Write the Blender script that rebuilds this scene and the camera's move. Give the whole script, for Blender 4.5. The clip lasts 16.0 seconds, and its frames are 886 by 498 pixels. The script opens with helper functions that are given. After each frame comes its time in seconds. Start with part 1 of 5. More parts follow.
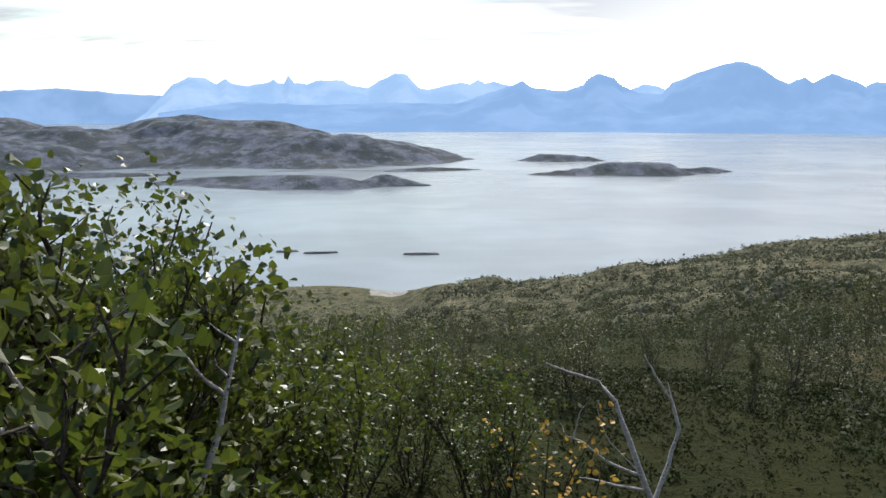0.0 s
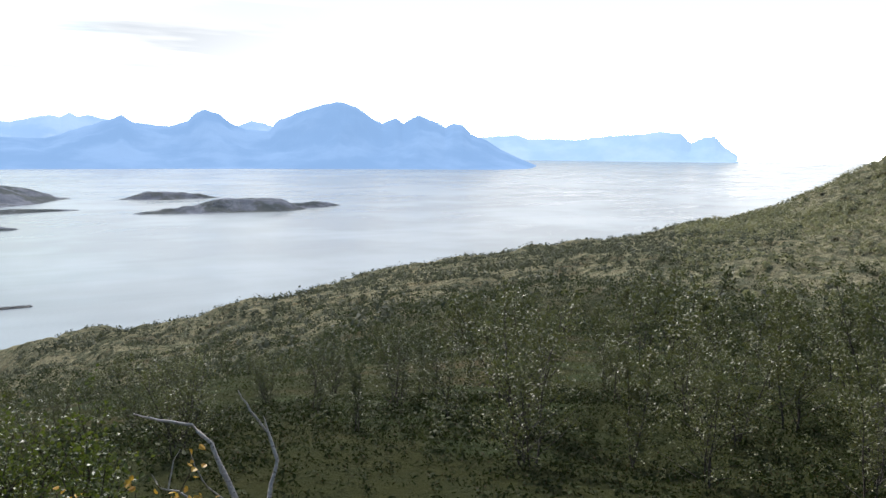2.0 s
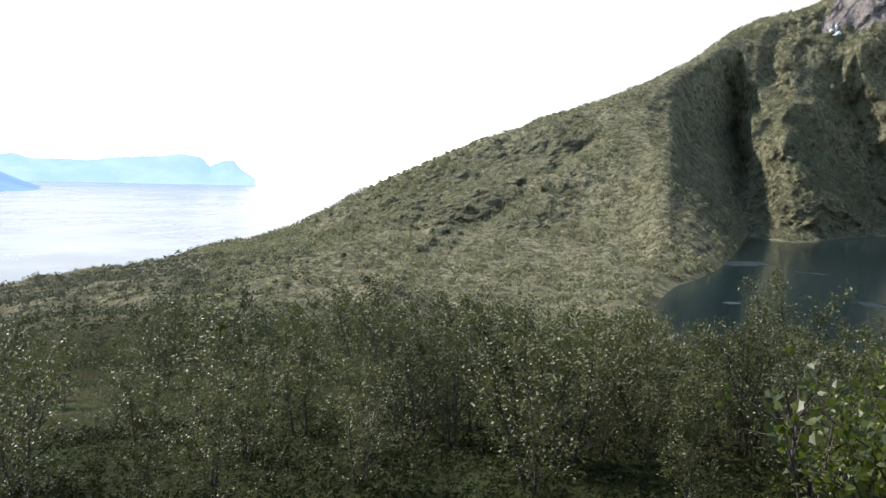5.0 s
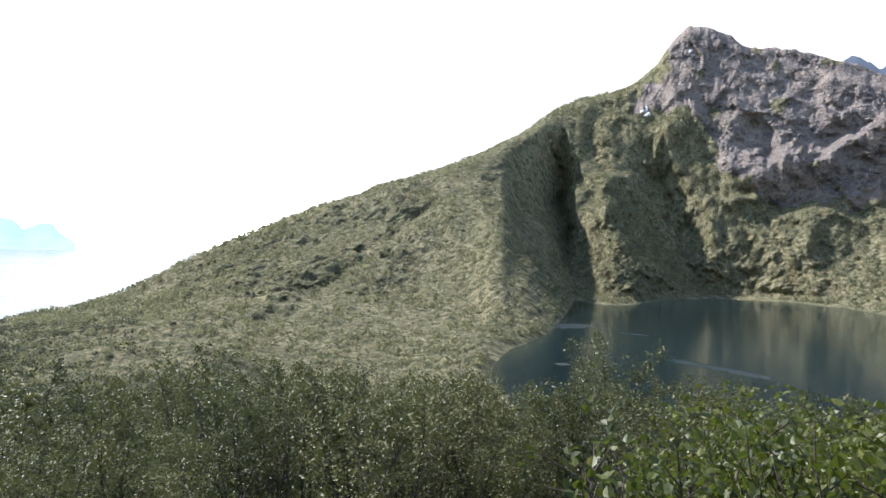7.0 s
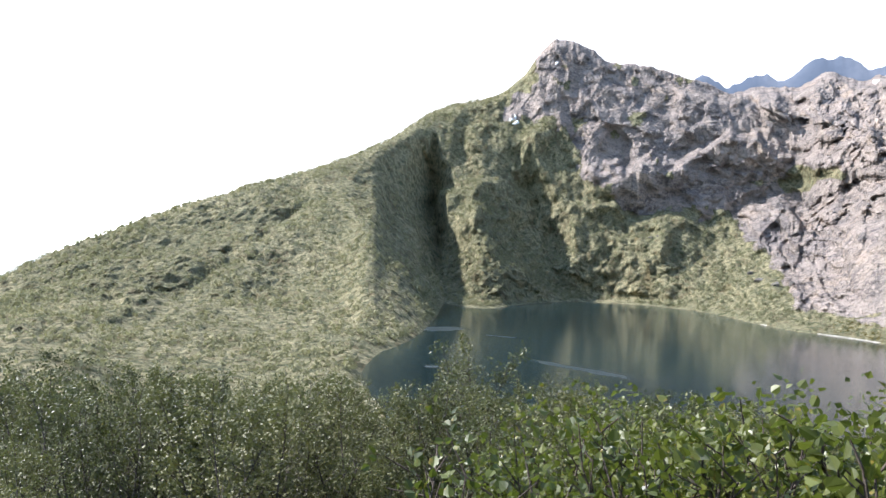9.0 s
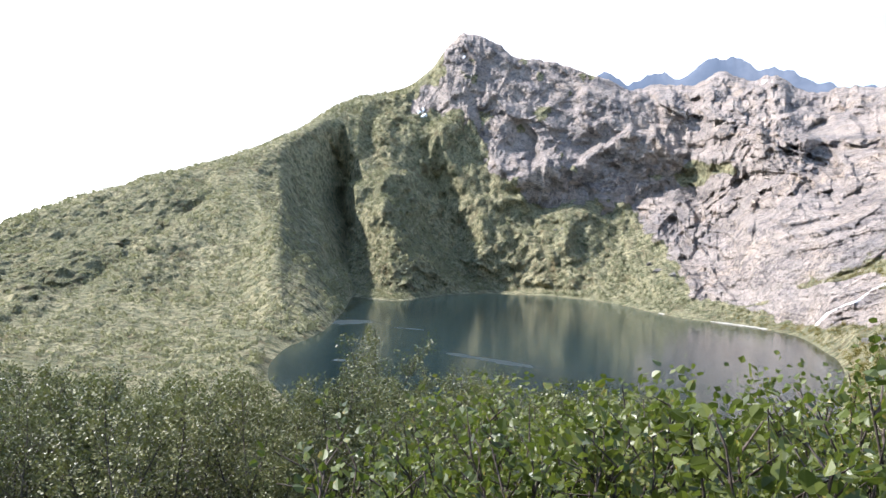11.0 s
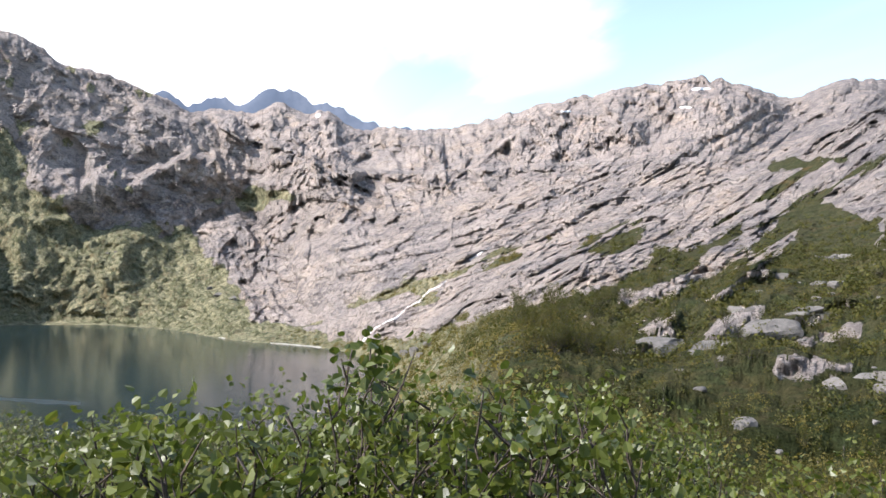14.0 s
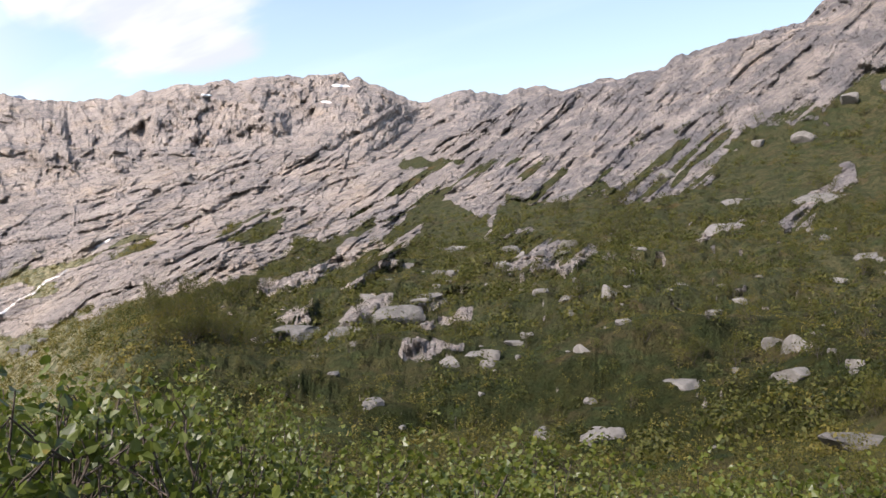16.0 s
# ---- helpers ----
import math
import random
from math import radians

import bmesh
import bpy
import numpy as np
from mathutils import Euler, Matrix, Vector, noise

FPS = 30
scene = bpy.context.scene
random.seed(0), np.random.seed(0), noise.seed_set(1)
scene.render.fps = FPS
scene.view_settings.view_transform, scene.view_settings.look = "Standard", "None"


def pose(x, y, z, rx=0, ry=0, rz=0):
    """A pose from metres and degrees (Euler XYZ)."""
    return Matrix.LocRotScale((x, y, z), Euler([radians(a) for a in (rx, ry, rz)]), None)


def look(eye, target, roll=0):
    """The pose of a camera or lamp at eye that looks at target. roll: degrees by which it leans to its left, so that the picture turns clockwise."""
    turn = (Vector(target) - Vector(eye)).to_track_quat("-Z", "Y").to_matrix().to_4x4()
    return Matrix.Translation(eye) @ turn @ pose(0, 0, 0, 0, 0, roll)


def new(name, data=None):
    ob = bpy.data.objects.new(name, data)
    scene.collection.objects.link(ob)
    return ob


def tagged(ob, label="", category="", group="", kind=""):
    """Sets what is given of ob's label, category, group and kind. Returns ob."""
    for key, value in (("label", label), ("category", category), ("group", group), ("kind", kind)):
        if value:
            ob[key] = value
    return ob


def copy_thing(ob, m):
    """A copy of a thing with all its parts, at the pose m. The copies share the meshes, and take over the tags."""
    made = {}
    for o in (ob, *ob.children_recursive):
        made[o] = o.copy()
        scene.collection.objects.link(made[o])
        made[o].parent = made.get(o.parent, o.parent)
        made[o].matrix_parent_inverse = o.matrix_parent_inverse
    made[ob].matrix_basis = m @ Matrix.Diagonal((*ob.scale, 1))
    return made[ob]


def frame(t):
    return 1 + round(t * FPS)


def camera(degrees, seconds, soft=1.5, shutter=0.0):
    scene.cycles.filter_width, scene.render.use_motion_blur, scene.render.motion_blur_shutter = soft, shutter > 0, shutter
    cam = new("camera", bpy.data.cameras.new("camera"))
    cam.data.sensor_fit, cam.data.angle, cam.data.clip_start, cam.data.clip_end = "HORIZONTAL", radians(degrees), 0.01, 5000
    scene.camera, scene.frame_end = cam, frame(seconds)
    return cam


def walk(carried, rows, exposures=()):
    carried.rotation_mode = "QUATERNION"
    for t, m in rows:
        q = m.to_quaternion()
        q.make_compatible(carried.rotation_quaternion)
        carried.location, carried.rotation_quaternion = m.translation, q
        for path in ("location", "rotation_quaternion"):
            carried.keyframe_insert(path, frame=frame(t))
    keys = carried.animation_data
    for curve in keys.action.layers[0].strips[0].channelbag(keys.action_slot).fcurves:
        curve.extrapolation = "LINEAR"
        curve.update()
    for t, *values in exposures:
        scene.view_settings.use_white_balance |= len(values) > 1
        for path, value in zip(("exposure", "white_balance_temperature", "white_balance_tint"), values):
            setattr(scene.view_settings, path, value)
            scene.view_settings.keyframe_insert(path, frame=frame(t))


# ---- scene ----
from mathutils.bvhtree import BVHTree

cam = camera(58.39, 16.0, soft=1.5)
PATH = [  # seconds; east, north, up; tilt, lean, turn
    (0.0, pose(0.000, 0.450, 1.6, 79.81, 0.07, -0.01)),
    (0.5, pose(0.050, 0.447, 1.6, 80.92, 0.27, -6.32)),
    (1.0, pose(0.094, 0.440, 1.6, 81.29, 0.20, -12.11)),
    (1.5, pose(0.147, 0.425, 1.6, 82.14, -0.43, -19.06)),
    (2.0, pose(0.207, 0.399, 1.6, 82.48, -0.46, -27.43)),
    (2.5, pose(0.255, 0.370, 1.6, 83.03, -0.43, -34.59)),
    (3.0, pose(0.295, 0.340, 1.6, 83.02, -0.27, -40.98)),
    (3.5, pose(0.328, 0.308, 1.6, 83.60, -0.24, -46.79)),
    (4.0, pose(0.355, 0.277, 1.6, 84.40, -0.33, -52.03)),
    (4.5, pose(0.377, 0.245, 1.6, 84.29, -0.99, -57.00)),
    (7.0, pose(0.429, 0.135, 1.6, 89.74, -1.77, -72.51)),
    (7.5, pose(0.437, 0.107, 1.6, 90.73, -2.03, -76.21)),
    (8.0, pose(0.442, 0.085, 1.6, 90.89, -2.25, -79.13)),
    (10.5, pose(0.449, 0.036, 1.6, 89.70, -2.23, -85.41)),
    (11.0, pose(0.450, 0.012, 1.6, 90.02, -2.17, -88.41)),
    (11.5, pose(0.450, -0.013, 1.6, 90.48, -1.94, -91.70)),
    (12.0, pose(0.449, -0.037, 1.6, 91.20, -1.41, -94.68)),
    (12.5, pose(0.444, -0.073, 1.6, 91.30, -1.35, -99.27)),
    (13.0, pose(0.432, -0.127, 1.6, 91.58, -1.01, -106.43)),
    (13.5, pose(0.413, -0.178, 1.6, 92.18, -0.39, -113.35)),
    (14.0, pose(0.392, -0.221, 1.6, 92.72, -1.34, -119.37)),
    (14.5, pose(0.368, -0.259, 1.6, 93.21, -0.99, -125.14)),
    (15.0, pose(0.342, -0.292, 1.6, 92.81, -0.95, -130.49)),
    (15.5, pose(0.316, -0.320, 1.6, 92.50, -0.85, -135.31)),
    (16.0, pose(0.259, -0.368, 1.6, 92.48, -1.02, -144.93)),
]
EXPOSURES = [(0.0, 0.05, 6450, 10), (1.5, 0.1, 6450, 10), (3.5, 0.25, 6400, 10), (7.0, 0.7, 6200, 12), (8.0, 0.9, 6200, 12), (10.3, 1.28, 6150, 12), (11.3, 1.28, 6150, 12), (13.0, 1.06, 6200, 12), (14.5, 0.9, 6450, 14), (16.0, 0.7, 6700, 15)]
walk(cam, PATH, EXPOSURES)

# ---- sky and sun ----
SUN_BEARING, SUN_HEIGHT = 9.0, 42.0
world = bpy.data.worlds.new("world")
scene.world = world
world.use_nodes = True
wn, wl = world.node_tree.nodes, world.node_tree.links
wn.clear()
sky = wn.new("ShaderNodeTexSky")
sky.sky_type, sky.sun_disc = "NISHITA", False
sky.sun_elevation, sky.sun_rotation = radians(SUN_HEIGHT), radians(SUN_BEARING)
sky.altitude, sky.air_density, sky.dust_density, sky.ozone_density = 100, 1.3, 0.1, 0.0
coord = wn.new("ShaderNodeTexCoord")
split = wn.new("ShaderNodeSeparateXYZ")
wl.new(coord.outputs["Generated"], split.inputs[0])


def wmath(op, a, b=None, c=None):
    n = wn.new("ShaderNodeMath")
    n.operation = op
    for i, v in enumerate((a, b, c)):
        if v is None:
            continue
        if isinstance(v, (int, float)):
            n.inputs[i].default_value = v
        else:
            wl.new(v, n.inputs[i])
    return n.outputs[0]


# below the horizon the bright haze over the water goes on
up = wmath("MAXIMUM", wmath("ABSOLUTE", split.outputs[2]), 0.004)
fold = wn.new("ShaderNodeCombineXYZ")
wl.new(split.outputs[0], fold.inputs[0])
wl.new(split.outputs[1], fold.inputs[1])
wl.new(up, fold.inputs[2])
wl.new(fold.outputs[0], sky.inputs["Vector"])
# a high broken cloud sheet, seen in perspective
deck = wmath("ADD", up, 0.16)
flat = wn.new("ShaderNodeCombineXYZ")
wl.new(wmath("DIVIDE", split.outputs[0], deck), flat.inputs[0])
wl.new(wmath("DIVIDE", split.outputs[1], deck), flat.inputs[1])
cloud_noise = wn.new("ShaderNodeTexNoise")
cloud_noise.inputs["Scale"].default_value = 0.8
cloud_noise.inputs["Detail"].default_value = 7
cloud_noise.inputs["Roughness"].default_value = 0.52
cloud_noise.inputs["Distortion"].default_value = 0.35
cloud_map = wn.new("ShaderNodeMapping")
cloud_map.inputs["Location"].default_value = (1.2, 2.4, 0.0)
cloud_map.inputs["Rotation"].default_value = (0, 0, radians(35))
cloud_map.inputs["Scale"].default_value = (0.65, 1.25, 1.0)
wl.new(flat.outputs[0], cloud_map.inputs[0])
wl.new(cloud_map.outputs[0], cloud_noise.inputs["Vector"])
cover = wn.new("ShaderNodeMapRange")
cover.interpolation_type = "SMOOTHSTEP"
cover.inputs["From Min"].default_value, cover.inputs["From Max"].default_value = 0.53, 0.62
lean = wmath("ADD", wmath("MULTIPLY", split.outputs[0], 0.05), wmath("MULTIPLY", split.outputs[1], 0.08))
wl.new(wmath("ADD", cloud_noise.outputs[0], lean), cover.inputs[0])
cloud_mix = wn.new("ShaderNodeMix")
cloud_mix.data_type = "RGBA"
haze = wmath("POWER", wmath("SUBTRACT", 1.0, wmath("MINIMUM", up, 1.0)), 14.0)
# thick bright cloud round the sun, broken cloud elsewhere; overhead the sky is clear
sunward = wmath("MAXIMUM", wmath("ADD", wmath("MULTIPLY", split.outputs[0], math.sin(radians(40))), wmath("MULTIPLY", split.outputs[1], math.cos(radians(40)))), 0.0)
bright = wn.new("ShaderNodeMapRange")
bright.interpolation_type = "SMOOTHSTEP"
bright.inputs["From Min"].default_value, bright.inputs["From Max"].default_value = 0.50, 0.75
wl.new(wmath("ADD", wmath("MULTIPLY", split.outputs[0], math.sin(radians(62))), wmath("MULTIPLY", split.outputs[1], math.cos(radians(62)))), bright.inputs[0])
clear = wn.new("ShaderNodeMapRange")
clear.interpolation_type = "SMOOTHSTEP"
for key, value in (("From Min", 0.30), ("From Max", 0.62), ("To Min", 1.0), ("To Max", 0.35)):
    clear.inputs[key].default_value = value
wl.new(up, clear.inputs[0])
wl.new(wmath("MULTIPLY", wmath("MULTIPLY_ADD", wmath("MAXIMUM", wmath("MAXIMUM", cover.outputs[0], bright.outputs[0]), haze), 0.88, 0.08), clear.outputs[0]), cloud_mix.inputs["Factor"])
wl.new(sky.outputs[0], cloud_mix.inputs["A"])
shade_noise = wn.new("ShaderNodeTexNoise")
shade_noise.inputs["Scale"].default_value, shade_noise.inputs["Detail"].default_value = 1.7, 5
shade_map = wn.new("ShaderNodeMapping")
shade_map.inputs["Scale"].default_value, shade_map.inputs["Rotation"].default_value = (0.5, 1.9, 1.0), (0, 0, radians(8))
wl.new(flat.outputs[0], shade_map.inputs[0])
wl.new(shade_map.outputs[0], shade_noise.inputs["Vector"])
shade = wn.new("ShaderNodeMapRange")
shade.interpolation_type = "SMOOTHSTEP"
shade.inputs["From Min"].default_value, shade.inputs["From Max"].default_value = 0.44, 0.66
wl.new(wmath("ADD", shade_noise.outputs[0], wmath("MULTIPLY", lean, 0.6)), shade.inputs[0])
cloud_tone = wn.new("ShaderNodeMix")
cloud_tone.data_type = "RGBA"
wl.new(wmath("MAXIMUM", shade.outputs[0], bright.outputs[0]), cloud_tone.inputs["Factor"])
cloud_tone.inputs["A"].default_value, cloud_tone.inputs["B"].default_value = (3.5, 3.8, 4.3, 1), (6.0, 6.1, 6.3, 1)
wl.new(cloud_tone.outputs["Result"], cloud_mix.inputs["B"])
haze_mix = wn.new("ShaderNodeMix")
haze_mix.data_type = "RGBA"
wl.new(wmath("POWER", wmath("SUBTRACT", 1.0, wmath("MINIMUM", up, 1.0)), 36.0), haze_mix.inputs["Factor"])
wl.new(cloud_mix.outputs["Result"], haze_mix.inputs["A"])
glare = wn.new("ShaderNodeMix")
glare.data_type = "RGBA"
wl.new(wmath("POWER", sunward, 3.0), glare.inputs["Factor"])
glare.inputs["A"].default_value, glare.inputs["B"].default_value = (6.6, 7.0, 7.5, 1), (66.0, 66.0, 65.0, 1)
wl.new(glare.outputs["Result"], haze_mix.inputs["B"])
back = wn.new("ShaderNodeBackground")
back.inputs["Strength"].default_value = 0.15
wl.new(haze_mix.outputs["Result"], back.inputs["Color"])
wout = wn.new("ShaderNodeOutputWorld")
wl.new(back.outputs[0], wout.inputs[0])

sun = new("sun", bpy.data.lights.new("sun", "SUN"))
sun.data.energy, sun.data.angle, sun.data.color = 5.0, radians(0.6), (1.0, 0.96, 0.915)
b, e = radians(SUN_BEARING), radians(SUN_HEIGHT)
sun.matrix_world = look((300 * math.sin(b) * math.cos(e), 300 * math.cos(b) * math.cos(e), 300 * math.sin(e)), (0, 0, 0))


# ---- materials ----
class Nodes:
    """A material's node tree, with short calls."""

    def __init__(self, name, rough=0.8, spec=0.3):
        self.mat = bpy.data.materials.new(name)
        self.mat.use_nodes = True
        self.n, self.l = self.mat.node_tree.nodes, self.mat.node_tree.links
        self.bsdf = self.n["Principled BSDF"]
        self.bsdf.inputs["Roughness"].default_value = rough
        self.bsdf.inputs["Specular IOR Level"].default_value = spec
        self.place = self.n.new("ShaderNodeNewGeometry").outputs["Position"]

    def put(self, socket, v):
        if isinstance(v, (int, float)):
            socket.default_value = v
        elif isinstance(v, tuple):
            socket.default_value = v if len(v) == 4 or socket.type == "VECTOR" else (*v, 1)
        else:
            self.l.new(v, socket)

    def noise(self, scale, detail=5, rough=0.55, stretch=None, turn=(0, 0, 0), distortion=0.0):
        at = self.place
        if stretch:
            m = self.n.new("ShaderNodeMapping")
            m.inputs["Scale"].default_value, m.inputs["Rotation"].default_value = stretch, [radians(a) for a in turn]
            self.l.new(at, m.inputs[0])
            at = m.outputs[0]
        t = self.n.new("ShaderNodeTexNoise")
        self.l.new(at, t.inputs["Vector"])
        t.inputs["Scale"].default_value, t.inputs["Detail"].default_value = scale, detail
        t.inputs["Roughness"].default_value, t.inputs["Distortion"].default_value = rough, distortion
        return t.outputs[0]

    def vein(self, scale, width, stretch, turn, distortion=0.9):
        """Thin broken lines, as cracks run: 1 on the line."""
        v = self.noise(scale, 6, 0.6, stretch=stretch, turn=turn, distortion=distortion)
        return self.span(self.math("ABSOLUTE", self.math("SUBTRACT", v, 0.5)), 0.0, width, 1.0, 0.0)

    def crack(self, scale, stretch=(1, 1, 1), turn=(0, 0, 0)):
        m = self.n.new("ShaderNodeMapping")
        m.inputs["Scale"].default_value, m.inputs["Rotation"].default_value = stretch, [radians(a) for a in turn]
        self.l.new(self.place, m.inputs[0])
        t = self.n.new("ShaderNodeTexVoronoi")
        t.feature = "DISTANCE_TO_EDGE"
        t.inputs["Scale"].default_value = scale
        self.l.new(m.outputs[0], t.inputs["Vector"])
        return t.outputs[0]

    def facet(self, scale, stretch, turn):
        """Angular lumps with flat sides."""
        warp = self.n.new("ShaderNodeVectorMath")
        warp.operation = "MULTIPLY_ADD"
        t0 = self.n.new("ShaderNodeTexNoise")
        self.l.new(self.place, t0.inputs["Vector"])
        t0.inputs["Scale"].default_value = scale * 0.7
        self.l.new(t0.outputs["Color"], warp.inputs[0])
        warp.inputs[1].default_value = (0.9 / scale,) * 3
        self.l.new(self.place, warp.inputs[2])
        m = self.n.new("ShaderNodeMapping")
        m.inputs["Scale"].default_value, m.inputs["Rotation"].default_value = stretch, [radians(a) for a in turn]
        self.l.new(warp.outputs[0], m.inputs[0])
        t = self.n.new("ShaderNodeTexVoronoi")
        t.distance = "MANHATTAN"
        t.inputs["Scale"].default_value = scale
        self.l.new(m.outputs[0], t.inputs["Vector"])
        return t.outputs["Distance"]

    def span(self, v, lo, hi, a=0.0, b=1.0):
        m = self.n.new("ShaderNodeMapRange")
        m.interpolation_type = "SMOOTHSTEP"
        self.l.new(v, m.inputs[0])
        for k, x in zip(("From Min", "From Max", "To Min", "To Max"), (lo, hi, a, b)):
            m.inputs[k].default_value = x
        return m.outputs[0]

    def math(self, op, a, b=0.0):
        m = self.n.new("ShaderNodeMath")
        m.operation = op
        self.put(m.inputs[0], a)
        self.put(m.inputs[1], b)
        return m.outputs[0]

    def mix(self, f, a, b, how="MIX"):
        m = self.n.new("ShaderNodeMix")
        m.data_type, m.blend_type = "RGBA", how
        self.put(m.inputs["Factor"], f)
        self.put(m.inputs["A"], a)
        self.put(m.inputs["B"], b)
        return m.outputs["Result"]

    def attribute(self, name):
        a = self.n.new("ShaderNodeAttribute")
        a.attribute_name = name
        return a.outputs["Fac"]

    def island(self):
        return self.n.new("ShaderNodeNewGeometry").outputs["Random Per Island"]

    def chance(self):
        return self.n.new("ShaderNodeObjectInfo").outputs["Random"]

    def bump(self, h, distance, strength=1.0, after=None):
        b = self.n.new("ShaderNodeBump")
        b.inputs["Distance"].default_value, b.inputs["Strength"].default_value = distance, strength
        self.l.new(h, b.inputs["Height"])
        if after:
            self.l.new(after, b.inputs["Normal"])
        return b.outputs[0]

    def done(self, color=None, normal=None, rough=None):
        if color is not None:
            self.put(self.bsdf.inputs["Base Color"], color)
        if normal is not None:
            self.l.new(normal, self.bsdf.inputs["Normal"])
        if rough is not None:
            self.put(self.bsdf.inputs["Roughness"], rough)
        return self.mat


def rock_color(n, lo, hi, warm):
    """Grey-pink rock: broad tones, streaks along the dipping beds, dark lichen and cracks."""
    c = n.mix(n.span(n.noise(0.035, 6), 0.3, 0.7), lo, hi)
    c = n.mix(n.span(n.noise(0.02, 5, distortion=0.8), 0.45, 0.7), c, warm)
    streak = n.noise(0.16, 6, 0.6, stretch=(0.5, 0.5, 2.6), turn=(24, 14, 20))
    c = n.mix(n.span(streak, 0.35, 0.75, 0.0, 0.55), c, (0.45, 0.39, 0.355))
    c = n.mix(n.span(n.noise(0.045, 7, 0.66, stretch=(1.4, 0.6, 1.6)), 0.50, 0.62, 0.0, 0.7), c, (0.20, 0.184, 0.184))
    c = n.mix(n.span(n.noise(0.014, 5, 0.6), 0.46, 0.62, 0.0, 0.45), c, (0.28, 0.25, 0.24))
    c = n.mix(n.span(n.noise(0.35, 8, 0.72), 0.49, 0.61, 0.0, 0.62), c, (0.13, 0.12, 0.12))
    c = n.mix(n.span(n.noise(0.8, 6, 0.7), 0.52, 0.62, 0.0, 0.16), c, (0.56, 0.50, 0.46))
    deep = n.math("MAXIMUM", n.vein(0.055, 0.028, (0.8, 0.8, 2.4), (24, 14, 20)), n.math("MULTIPLY", n.vein(0.17, 0.03, (1.0, 1.0, 1.6), (-30, 35, 60)), 0.8))
    c = n.mix(n.math("MULTIPLY", deep, n.span(n.noise(0.03, 3), 0.38, 0.6, 0.1, 0.6)), c, (0.08, 0.076, 0.08))
    return c


def ground_material():
    n = Nodes("hill_ground", 0.95, 0.03)
    big, mid, fine = n.noise(0.018, 5), n.noise(0.11, 6, 0.6), n.noise(1.3, 6, 0.62)
    # dry khaki heath on the hill, also paled for the haze over it
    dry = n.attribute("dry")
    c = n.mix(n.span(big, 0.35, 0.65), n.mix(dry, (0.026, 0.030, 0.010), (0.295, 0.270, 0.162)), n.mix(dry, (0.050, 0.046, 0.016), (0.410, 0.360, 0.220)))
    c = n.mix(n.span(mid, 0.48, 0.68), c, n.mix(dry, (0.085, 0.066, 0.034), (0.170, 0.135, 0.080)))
    c = n.mix(n.span(n.noise(0.24, 5), 0.50, 0.64, 0.0, 0.75), c, (0.042, 0.056, 0.024))
    c = n.mix(n.span(fine, 0.42, 0.72, 0.0, 0.6), c, (0.026, 0.032, 0.014))
    clump = n.noise(0.42, 6, 0.66)
    bushy = n.attribute("bushy")
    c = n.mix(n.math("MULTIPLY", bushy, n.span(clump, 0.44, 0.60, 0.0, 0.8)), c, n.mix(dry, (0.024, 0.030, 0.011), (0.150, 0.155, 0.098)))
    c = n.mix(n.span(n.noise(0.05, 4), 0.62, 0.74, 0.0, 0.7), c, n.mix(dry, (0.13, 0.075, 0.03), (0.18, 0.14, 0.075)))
    r = rock_color(n, (0.36, 0.302, 0.268), (0.51, 0.425, 0.362), (0.53, 0.415, 0.322))
    layer = n.math("ADD", n.math("MULTIPLY", n.attribute("bed"), 2.2), n.math("MULTIPLY", n.noise(0.04, 6, 0.62), 5.0))
    part = n.math("FRACT", layer)
    tone = n.n.new("ShaderNodeTexWhiteNoise")
    tone.noise_dimensions = "1D"
    n.l.new(n.math("FLOOR", layer), tone.inputs["W"])
    r = n.mix(n.span(tone.outputs["Value"], 0.2, 0.9, 0.0, 0.45), r, (0.49, 0.415, 0.365))
    gap = n.math("MULTIPLY", n.span(n.math("ABSOLUTE", n.math("SUBTRACT", part, 0.5)), 0.36, 0.49), n.span(n.noise(0.06, 4, 0.6), 0.46, 0.64, 0.0, 0.45))
    r = n.mix(gap, r, (0.085, 0.082, 0.085))
    # cloud and cliff shade put into the rock's colour, broken up by noise
    r = n.mix(n.math("MULTIPLY", n.attribute("rock_shade"), n.span(n.noise(0.09, 7, 0.68), 0.36, 0.62, 0.1, 0.9)), r, (0.175, 0.162, 0.165))
    edge = n.math("ADD", n.attribute("rock"), n.math("ADD", n.math("MULTIPLY", n.math("SUBTRACT", n.noise(0.13, 7, 0.66), 0.5), 1.5), n.math("MULTIPLY", n.math("SUBTRACT", n.noise(0.7, 5, 0.7), 0.5), 0.9)))
    rock = n.span(edge, 0.38, 0.62)
    c = n.mix(rock, c, r)
    sand = n.span(n.math("ADD", n.attribute("sand"), n.math("MULTIPLY", n.math("SUBTRACT", n.noise(0.15, 4), 0.5), 0.5)), 0.45, 0.55)
    c = n.mix(sand, c, n.mix(n.span(n.noise(0.3, 4), 0.35, 0.65), (0.38, 0.35, 0.30), (0.58, 0.54, 0.47)))
    relief = n.math("MULTIPLY", n.noise(0.16, 9, 0.68, stretch=(0.7, 0.7, 2.4), turn=(24, 14, 20), distortion=0.6), n.math("MULTIPLY", rock, 0.6))
    relief = n.math("SUBTRACT", relief, n.math("MULTIPLY", rock, n.math("MULTIPLY", n.vein(0.055, 0.05, (0.8, 0.8, 2.4), (24, 14, 20)), 0.18)))
    face = n.math("ADD", n.facet(0.085, (1.5, 0.7, 1.6), (0, 0, 12)), n.math("MULTIPLY", n.facet(0.27, (1.5, 0.7, 1.6), (10, 8, 25)), 0.4))
